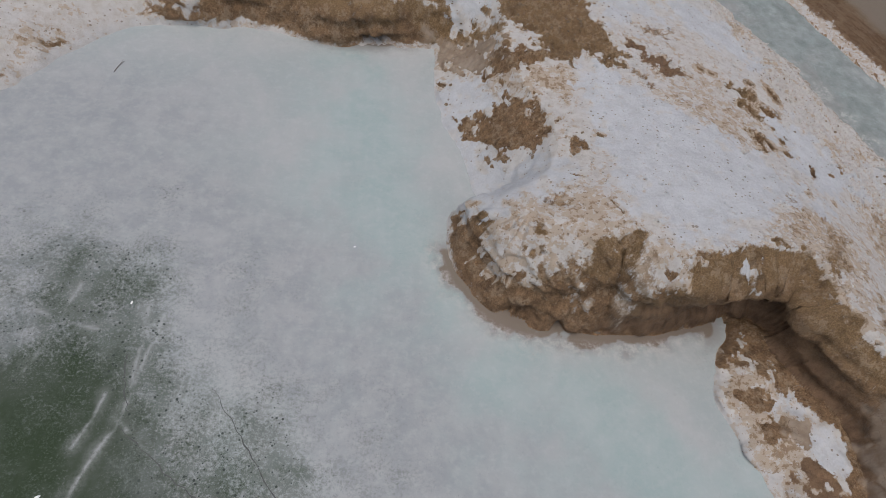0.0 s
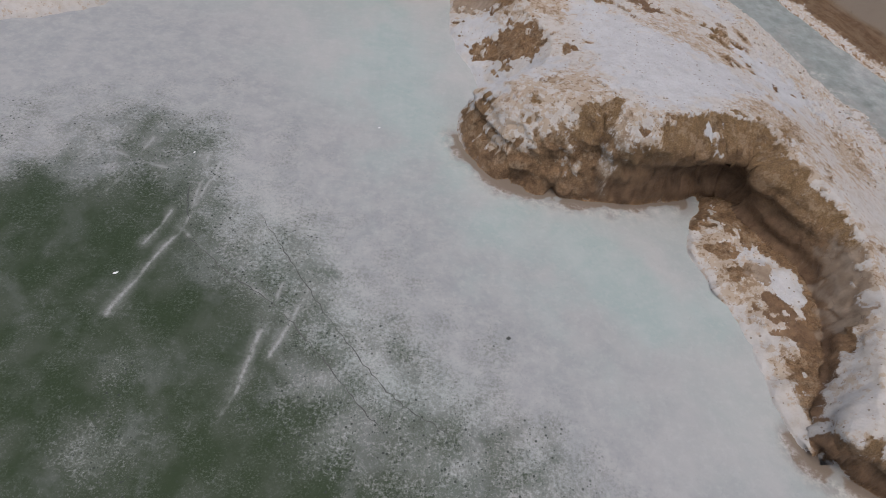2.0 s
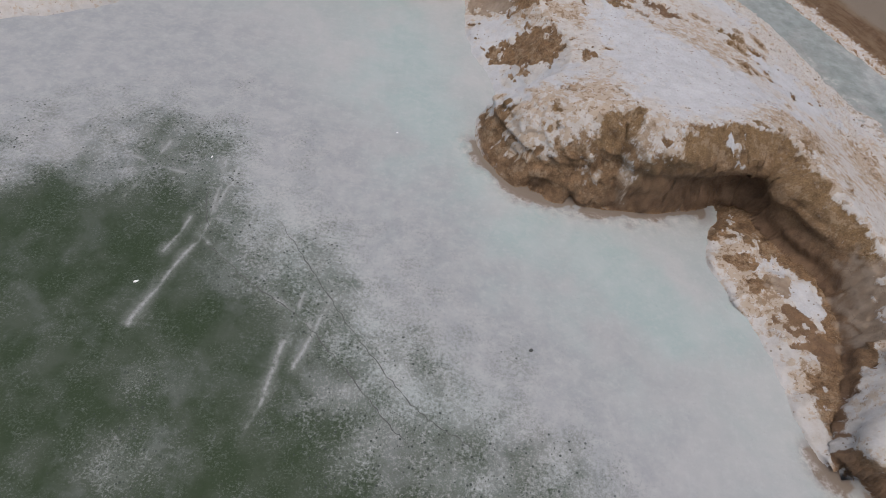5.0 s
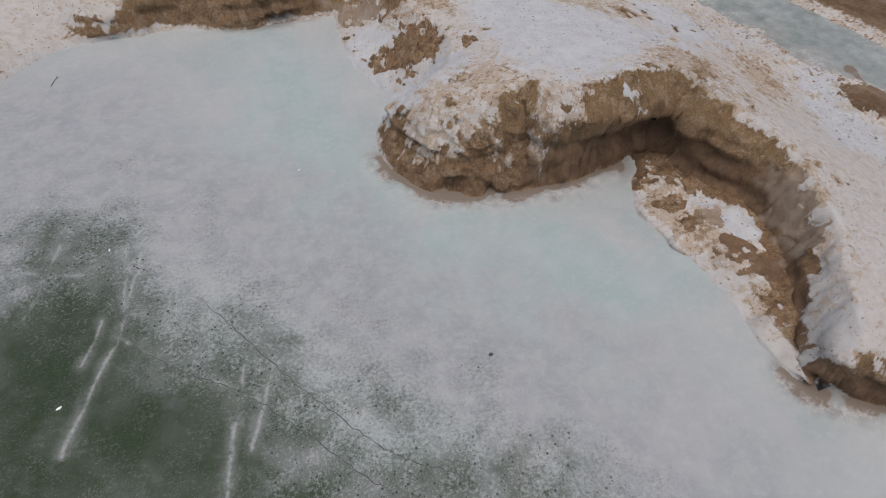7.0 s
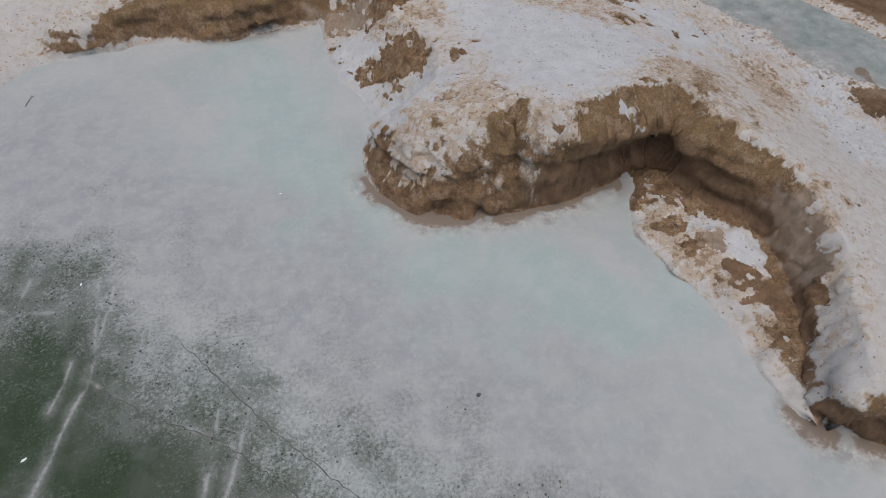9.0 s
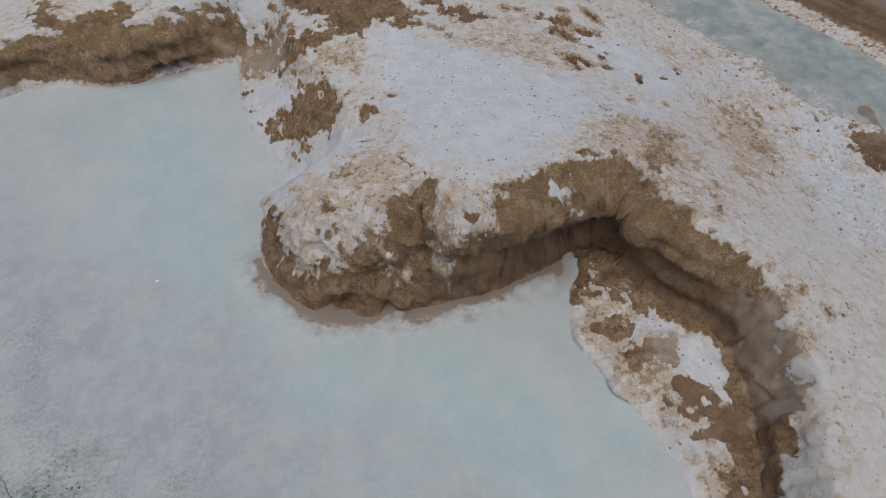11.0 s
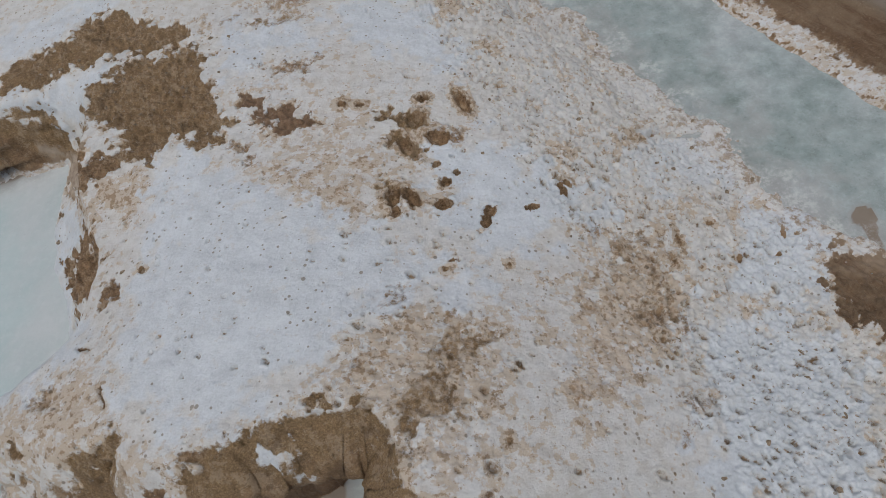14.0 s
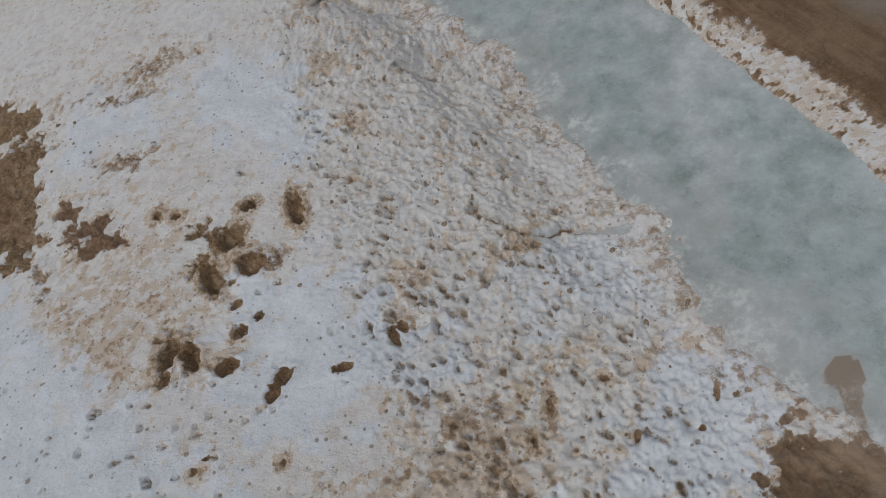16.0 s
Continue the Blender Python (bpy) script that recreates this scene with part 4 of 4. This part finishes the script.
    rough = np.maximum(smooth(0.3, 0.7, bare) * (1 - clay), 0.5 * patches(x, y, [(1.0, TAN_SOUTH), (1.0, TAN_EAST)], 0.4 * ragged, 0.3))
    z = z + land * ((0.045 * small + 0.05 * ragged) * smooth(0.2, 0.7, mud) + (0.035 * small + 0.03 * fractal(x, y, 0.07, 2, 38)) * rough)
    z = z + 0.03 * (1 - smooth(0.38, 0.6, mud)) * land
    band = smooth(11.0, 11.9, x + 0.33 * y + 0.5 * ragged) * smooth(0.0, -0.25, near) * (far < 0)
    bend = 0.03 * fractal(x, y, 0.12, 2, 84)
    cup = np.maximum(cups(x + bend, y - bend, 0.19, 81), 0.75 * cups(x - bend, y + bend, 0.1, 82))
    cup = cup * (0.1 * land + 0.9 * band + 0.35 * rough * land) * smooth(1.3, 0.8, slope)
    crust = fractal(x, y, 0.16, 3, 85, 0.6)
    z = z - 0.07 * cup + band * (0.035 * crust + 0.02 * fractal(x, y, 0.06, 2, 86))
    # brown in the cups: bare mud, with their shade painted into it
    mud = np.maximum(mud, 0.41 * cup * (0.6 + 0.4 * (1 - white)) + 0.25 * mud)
    tan = np.maximum(tan, band * (1 - 0.7 * white) * np.maximum(0.6 * smooth(0.05, 0.45, fractal(x, y, 0.9, 4, 87, 0.6)), 0.5 * cup))
    stamp(x, y, xs, ys, z, tan, [(px, py, 1.9 * rl + 0.03, 1.9 * rw + 0.03, turn) for px, py, rl, rw, turn in PRINTS_A + PRINTS_B], 0.0, 0.75)
    stamp(x, y, xs, ys, z, mud, [(px, py, 1.2 * rl, 1.25 * rw, turn) for px, py, rl, rw, turn in PRINTS_A] + PRINTS_B, 0.15, 1.0)
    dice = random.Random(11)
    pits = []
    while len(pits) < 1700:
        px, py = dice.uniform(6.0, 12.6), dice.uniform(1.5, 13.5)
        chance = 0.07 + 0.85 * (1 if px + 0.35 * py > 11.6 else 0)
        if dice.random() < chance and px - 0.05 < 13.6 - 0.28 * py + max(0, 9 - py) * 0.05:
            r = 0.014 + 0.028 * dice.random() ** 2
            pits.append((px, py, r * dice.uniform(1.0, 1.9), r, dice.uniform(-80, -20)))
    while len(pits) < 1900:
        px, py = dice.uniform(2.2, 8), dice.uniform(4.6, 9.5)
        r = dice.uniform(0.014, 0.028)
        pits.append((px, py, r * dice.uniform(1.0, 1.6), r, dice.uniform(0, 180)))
    # pit bottoms take mud colour, which also carries some of their shade
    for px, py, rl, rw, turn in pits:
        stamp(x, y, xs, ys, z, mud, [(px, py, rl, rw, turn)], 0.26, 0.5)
    z = np.where((near < 0.02) & (far < 0) & (body > 2), np.maximum(z, -0.69 + 0.03 * small), z)
    # crack lines in the crust; mud colour along the ledge paints its grey shadow
    for line in ([(3.02, 6.4), (3.2, 6.28)], [(3.5, 5.78), (3.58, 5.62), (3.63, 5.5)], SHELF_CRACK, LEDGE):
        i0, i1 = np.searchsorted(xs, (min(p[0] for p in line) - 0.3, max(p[0] for p in line) + 0.3))
        j0, j1 = np.searchsorted(ys, (min(p[1] for p in line) - 0.3, max(p[1] for p in line) + 0.3))
        w = (slice(j0, j1), slice(i0, i1))
        d = line_distance(x[w] + 0.05 * ragged[w], y[w] + 0.1 * ragged[w], line)
        deep = line is LEDGE
        z[w] -= (0.12 if deep else 0.05) * smooth(0.06 if deep else 0.025, 0.01, d)
        mud[w] = np.maximum(mud[w], (0.62 if deep else 0.85) * smooth(0.05 if deep else 0.025, 0.01, d))
    # lumps and overhang push the steep faces sideways
    length = np.maximum(np.hypot(gx, gy), 1e-6)
    face = smooth(0.8, 2.0, slope) * (near < -0.5)
    level = np.clip(z / np.maximum(top, 0.3), 0, 1.2)
    hang = spread(x, y, OVERHANG)
    out = hang * smooth(0.42, 0.66, level) * smooth(0.98, 0.72, level) * face
    out = out - 0.5 * hang * smooth(0.16, 0.3, level) * smooth(0.55, 0.42, level) * face * smooth(4.4, 4.9, x) * (y < 5.5)
    for cx, cy, r in ((2.35, 4.28, 0.2), (2.1, 4.4, 0.12), (3.02, 4.24, 0.1), (-0.2, 10.6, 0.35), (6.5, -0.4, 0.25)):
        out = out - 0.42 * np.exp(-((x - cx) ** 2 + (y - cy) ** 2) / r ** 2) * smooth(0.24, 0.15, level) * face
    along = x * 0.8 + y * 0.6
    lumps = 0.15 * perlin(along / 0.5, z / 0.8, 71) + 0.12 * perlin(along / 0.2, z / 0.25, 73) + 0.05 * perlin(along / 0.09, z / 0.1, 72) + 0.05 * perlin(along / 0.9, z / 0.13, 74)
    out = out + face * lumps * smooth(0, 0.1, z) * (0.35 + 0.65 * smooth(0.95, 0.7, level)) * (1 - 0.9 * np.maximum(clay, local))
    fx = x - gx / length * out
    fy = y - gy / length * out
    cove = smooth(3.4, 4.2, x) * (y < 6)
    # darker, smoother brown towards the bottom of steep faces, reaching higher in the cove
    dark_smooth = 0.9 * smooth(0.9, 0.25, level + 0.55 * (1 - cove) + 0.15 * ragged) * smooth(0.8, 1.6, slope) * smooth(0.0, 0.03, z) * (near < -1)
    dark_smooth = np.maximum(dark_smooth, 0.9 * patches(x, y, [(1.0, HOLLOW), (0.8, SHELF_MUD_C)], rim_noise, 0.08))
    olive = np.maximum(patches(x, y, OLIVE, rim_noise, 0.1), smooth(0.55, 0.85, level + 0.2 * leaf) * cliff)
    SURFACE.update(xs=xs, ys=ys, z=z)
    ob = sheet("ground", fx, fy, z, GROUND, {"mud": mud, "white": white, "clay": clay, "tan": tan, "dark_smooth": dark_smooth, "olive": olive, "sand": smooth(1.0, 1.25, far + 0.15 * broad), "slag": slag})
    return tagged(ob, "frozen brown mud bank under thin dirty snow", "ground", kind="structure")


CLEAR_EDGE = rounded([(-40, 5), (-12, 3.2), (-6.8, 3.25), (-6.2, 3.5), (-5.6, 4.4), (-4.5, 5.1), (-3.6, 4.9), (-2.6, 3.95), (-1.7, 3.25), (-0.95, 2.35), (-0.25, 1.35), (0.5, 0.8), (1.35, 0.2), (1.85, -0.4), (2.5, -1.0), (3.2, -2.4), (4.5, -12), (6, -40)])
WHITE_STREAKS = [[(-4.09, 4.6), (-4.2, 4.2), (-4.28, 3.69), (-4.48, 3.1)], [(-2.85, 4.2), (-2.98, 3.3), (-3.05, 2.66), (-3.32, 1.92), (-3.6, 0.95)], [(-1.33, 1.95), (-1.39, 1.35), (-1.5, 0.7), (-1.6, 0.08), (-1.87, -0.72)],
                 [(-0.94, 1.82), (-1.08, 1.24), (-1.25, 0.6)], [(-3.09, 4.29), (-3.05, 3.55), (-3.02, 2.87)], [(-3.08, 2.66), (-2.4, 2.08), (-1.7, 1.65), (-1.15, 1.25)],
                 [(-2.1, 2.2), (-2.3, 1.6)], [(-4.7, 4.2), (-4.2, 4.0), (-3.6, 3.9)], [(-3.3, 3.0), (-3.5, 2.3)]]
DARK_CRACKS = [[(-1.3, 1.37), (-0.8, 0.86), (-0.4, 0.44), (0.04, -0.06), (0.38, -0.35)], [(-1.99, 3.16), (-1.61, 2.65), (-1.06, 1.91), (-0.61, 1.32), (-0.01, 0.61), (0.45, 0.12), (0.95, -0.16), (1.36, -0.38)],
               [(1.3, -1.34), (1.49, -1.5), (1.75, -1.75), (2.1, -2.4)], [(-3.08, 2.63), (-2.4, 2.05), (-1.65, 1.58), (-1.3, 1.37)], [(-2.98, 2.75), (-3.15, 3.2), (-3.2, 3.6)]]


def build_ice():
    xs = axis((-220, -60, 20), (-60, -20, 4), (-20, -9, 0.5), (-9, -6, 0.06), (-6, 1.6, 0.022), (1.6, 8, 0.04), (8, 11, 0.12), (11, 24, 0.7))
    ys = axis((-220, -60, 20), (-60, -16, 4), (-16, -4, 0.25), (-4, 5.2, 0.03), (5.2, 11.4, 0.04))
    x, y = np.meshgrid(xs, ys)
    shore = signed(x, y, SHORE, CLOSING)
    edge = signed(x, y, CLEAR_EDGE, [(-40, -40)])
    n, m = fractal(x, y, 1.5, 5, 51, 0.6), fractal(x, y, 0.5, 4, 52)
    clear = smooth(-2.2, 2.4, edge + 1.1 * n + 0.5 * m)
    for cx, cy, r in ((-3.1, -0.9, 0.5), (-3.2, 0.3, 0.35), (-0.3, -0.7, 0.6), (0.2, 0.3, 0.5), (-2.2, 2.6, 0.7), (-4.6, 3.6, 0.35)):
        clear = clear - 0.25 * np.exp(-((x - cx) ** 2 + (y - cy) ** 2) / r ** 2) * (0.8 + n)
    for cx, cy, r in ((-6.0, 2.6, 0.7), (-5.3, 2.2, 0.8), (-5.4, 0.8, 0.6), (-3.6, 2.0, 0.8), (-2.4, 1.0, 0.6), (-4.2, -1.6, 0.7), (-4.4, 1.6, 0.6), (-4.4, 0.1, 0.6), (-1.6, -1.1, 0.55), (-3.9, 0.5, 0.4), (-0.7, -1.6, 0.5), (-2.2, 0.5, 0.5)):
        clear = clear + 0.4 * np.exp(-((x - cx) ** 2 + (y - cy) ** 2) / r ** 2)
    pink = np.maximum(smooth(2.6, 0.2, np.abs(edge + 1.0 + 0.9 * n)) * smooth(0.5, -0.8, edge), smooth(-1.0, -4.5, x + 1.2 * n) * smooth(10.5, 8.0, y))
    streak = np.zeros_like(x)
    for line in WHITE_STREAKS:
        d = line_distance(x + 0.05 * m + 0.05 * n, y, line)
        streak = np.maximum(streak, 0.5 * smooth(-0.7, 0.2, m + 0.7 * fractal(x, y, 0.12, 2, 53)) * np.exp(-(d / (0.022 + 0.016 * n)) ** 2) + 0.26 * np.exp(-(d / 0.11) ** 2) * smooth(-0.4, 0.4, m + 0.6 * n))
    streak = streak * smooth(-0.45, 0.35, n + 0.6 * m + 0.15)
    head = np.exp(-((line_distance(x, y, [(1.2, 5.4), (2.2, 4.4), (4.2, 4.2), (5.4, 4.6)])) / 0.45) ** 2) + np.exp(-(line_distance(x, y, [(6.2, 0), (6.6, -0.6), (8.2, -1.2)]) / 0.35) ** 2) + 0.7 * np.exp(-(line_distance(x, y, [(-1.3, 10.6), (0.3, 10.7)]) / 0.4) ** 2)
    stain = np.clip(0.6 * smooth(-0.55, 0.05, shore + 0.45 * m) * (0.15 + head) + 0.75 * smooth(-0.8, 0, shore + 0.3 * m) * head, 0, 1)
    blue = smooth(1.0, 0.0, line_distance(x, y, [(-0.5, 9), (0.2, 6), (1.0, 3.5), (3.5, 2.6), (4.5, 2)]) / 1.6 + 0.8 * n)
    ob = sheet("lake_ice", x, y, 0.004 * m, ICE, {"clear": clear, "pink": pink, "stain": stain, "blue": blue, "streak": streak, "flecks": 0 * x + 1, "fringe": np.clip(head * smooth(-0.75, -0.3, shore + 0.2 * m) * smooth(-0.08, -0.2, shore), 0, 1)}, keep=shore < 0.3)
    tagged(ob, "milky pale lake ice turning dark and clear", "ice", kind="structure")
    for line in DARK_CRACKS:
        crack(rounded(line, 3), ob)
    xs, ys = axis((-40, 6, 2), (6, 17, 0.06), (17, 40, 2)), axis((-60, 2, 4), (2, 18, 0.06), (18, 50, 2))
    x, y = np.meshgrid(xs, ys)
    ring = CHANNEL_NEAR + CHANNEL_FAR[::-1]
    d = line_distance(x, y, ring)
    keep = inside(x, y, ring) | (d < 0.6)
    n, m = fractal(x, y, 1.2, 5, 61, 0.6), fractal(x, y, 0.4, 4, 62)
    close = line_distance(x, y, CHANNEL_NEAR)
    stain = 0.66 * smooth(1.4, 0.1, close + 0.9 * n + 0.7 * m) + 0.2 * smooth(0.2, 0.0, d)
    puddle = patches(x, y, [(1.0, PUDDLE)], 0.08 * m, 0.05)
    ob = sheet("channel_ice", x, y, 0 * x - 0.71, ICE, {"flecks": 0 * x + 0.2, "pink": 0 * x, "clear": 0.47 + 0.16 * n + 0.05 * m, "stain": np.clip(stain + 1.3 * puddle, 0, 1), "blue": 0.25 + 0.6 * n, "streak": 0.25 * smooth(0.1, 0.5, n), "fringe": 0.8 * smooth(0.55, 0.0, close + 0.5 * m)}, keep=keep)
    tagged(ob, "grey-green ice in a narrow side channel", "ice", kind="structure")


def crack(line, ice):
    """An open crack: a thin dark groove with ragged sides, a part of the ice."""
    dice = random.Random(len(line) + int(line[0][0] * 100))
    bm = bmesh.new()
    rows = []
    for k, (px, py) in enumerate(line):
        ax, ay = line[max(0, k - 1)]
        bx, by = line[min(len(line) - 1, k + 1)]
        length = math.hypot(bx - ax, by - ay)
        sx, sy = -(by - ay) / length, (bx - ax) / length
        wide = 0.009 * dice.uniform(0.3, 1.1) * min(1, 4 * k / len(line) + 0.2, 4 * (len(line) - 1 - k) / len(line) + 0.2)
        off = dice.uniform(-0.02, 0.02)
        rows.append([bm.verts.new((px + sx * (off + e), py + sy * (off + e), h)) for e, h in ((-wide, 0.007), (0, 0.0065), (wide, 0.007))])
    for a, b in zip(rows[:-1], rows[1:]):
        for i in (0, 1):
            bm.faces.new((a[i], a[i + 1], b[i + 1], b[i]))
    mesh = bpy.data.meshes.new("crack")
    bm.to_mesh(mesh)
    bm.free()
    mesh.materials.append(CRACK)
    ob = new("crack", mesh)
    ob.parent = ice


build_ground()
build_ice()


# ---- loose things ----
def lump_mesh(name, size, seed, material, flat=0.65, rough=0.35):
    """A broken clod: a ball of facets pulled about by noise, flatter below."""
    bm = bmesh.new()
    bmesh.ops.create_icosphere(bm, subdivisions=2, radius=1.0)
    for v in bm.verts:
        p = v.co.normalized()
        k = 1 + rough * noise.noise(p * 1.6 + Vector((seed * 3.7, 0, 0))) + 0.5 * rough * noise.noise(p * 4 + Vector((0, seed * 2.1, 0)))
        v.co = Vector((p.x * k * size[0], p.y * k * size[1], max(-0.35, p.z) * k * size[2] * flat))
    mesh = bpy.data.meshes.new(name)
    bm.to_mesh(mesh)
    bm.free()
    mesh.materials.append(material)
    return mesh


def clod_material():
    n = Nodes("dried_clod")
    colour = n.mix(n.step(n.noise(30, 5, 0.65), 0.35, 0.65), (0.13, 0.095, 0.065), (0.27, 0.205, 0.14))
    return n.done(colour, 0.85, n.bump(n.noise(60, 4), 0.01, 0.7))


def chip_material():
    n = Nodes("white_ice_chip")
    return n.done(n.mix(n.noise(60), (0.75, 0.78, 0.8), (0.88, 0.9, 0.92)), 0.35, n.bump(n.noise(80), 0.004, 0.5))


def twig_material():
    n = Nodes("dry_twig")
    return n.done(n.mix(n.noise(90, 4), (0.06, 0.05, 0.035), (0.13, 0.1, 0.07)), 0.8)


CLOD, CHIP, TWIG = clod_material(), chip_material(), twig_material()


def stand(name, mesh, px, py, pz, turn, label, category, group=""):
    ob = new(name, mesh)
    ob.matrix_world = pose(px, py, pz, 0, 0, turn)
    return tagged(ob, label, category, group)


def scatter_clods():
    """Dark clods that lie loose on the snow of the bank."""
    shapes = [lump_mesh("mud_clod", (1, 0.5 + 0.12 * k, 0.8), k, CLOD, 0.6, 0.5) for k in range(7)]
    dice = random.Random(23)
    spots = [(1.19, 9.42, 0.075), (1.32, 9.38, 0.035), (1.25, 8.95, 0.04), (3.63, 7.3, 0.05), (3.35, 7.35, 0.035), (7.99, 2.84, 0.06), (8.24, 2.56, 0.06), (8.45, 2.5, 0.035), (2.6, 7.1, 0.05)]
    while len(spots) < 170:
        px, py = dice.uniform(7.6, 12.4), dice.uniform(2.0, 12.5)
        if px + 0.33 * py > 10.6 and px + 0.3 * py < 14.6:
            spots.append((px, py, 0.012 + 0.03 * dice.random() ** 2))
    while len(spots) < 250:
        spots.append((dice.uniform(1.2, 5.0), dice.uniform(9.8, 12.0), 0.015 + 0.03 * dice.random() ** 2))
    for px, py, size in spots:
        ob = new("mud_clod", dice.choice(shapes))
        ob.matrix_world = pose(px, py, ground_height(px, py) + 0.08 * size, 0, 0, dice.uniform(0, 360)) @ Matrix.Diagonal((size, size, size, 1))
        tagged(ob, "small dark frozen clod of mud lying on snow", "clod", "clods scattered on the bank")


def loose_on_ice():
    stand("stone", lump_mesh("stone", (0.035, 0.028, 0.03), 4, CRACK, 0.9), 2.1, 1.24, 0.006, 20, "small dark stone lying alone on milky ice", "stone")
    for px, py, size, turn in ((-3.73, 1.7, 0.04, 30), (-3.35, 4.35, 0.03, 80), (-0.25, 5.6, 0.025, 10)):
        stand("ice_chip", lump_mesh("ice_chip", (size, 0.45 * size, 0.3 * size), 3, CHIP, 0.8), px, py, 0.004, turn, "white chip of ice lying on the lake ice", "ice chip", "chips on the ice")
    curve = bpy.data.curves.new("twig", "CURVE")
    curve.dimensions, curve.bevel_depth, curve.bevel_resolution = "3D", 0.007, 2
    for pts in (((-0.09, -0.14, 0.012), (-0.02, -0.02, 0.02), (0.03, 0.05, 0.014), (0.07, 0.16, 0.012)), ((0.02, 0.04, 0.016), (0.06, 0.07, 0.03), (0.1, 0.08, 0.025))):
        line = curve.splines.new("POLY")
        line.points.add(len(pts) - 1)
        for p, c in zip(line.points, pts):
            p.co = (*c, 1)
            p.radius = 1.0 - 0.25 * pts.index(c)
    curve.materials.append(TWIG)
    stand("twig", curve, -4.83, 9.13, 0.0, 18, "short dark dry twig frozen onto the ice", "twig")


scatter_clods()
loose_on_ice()
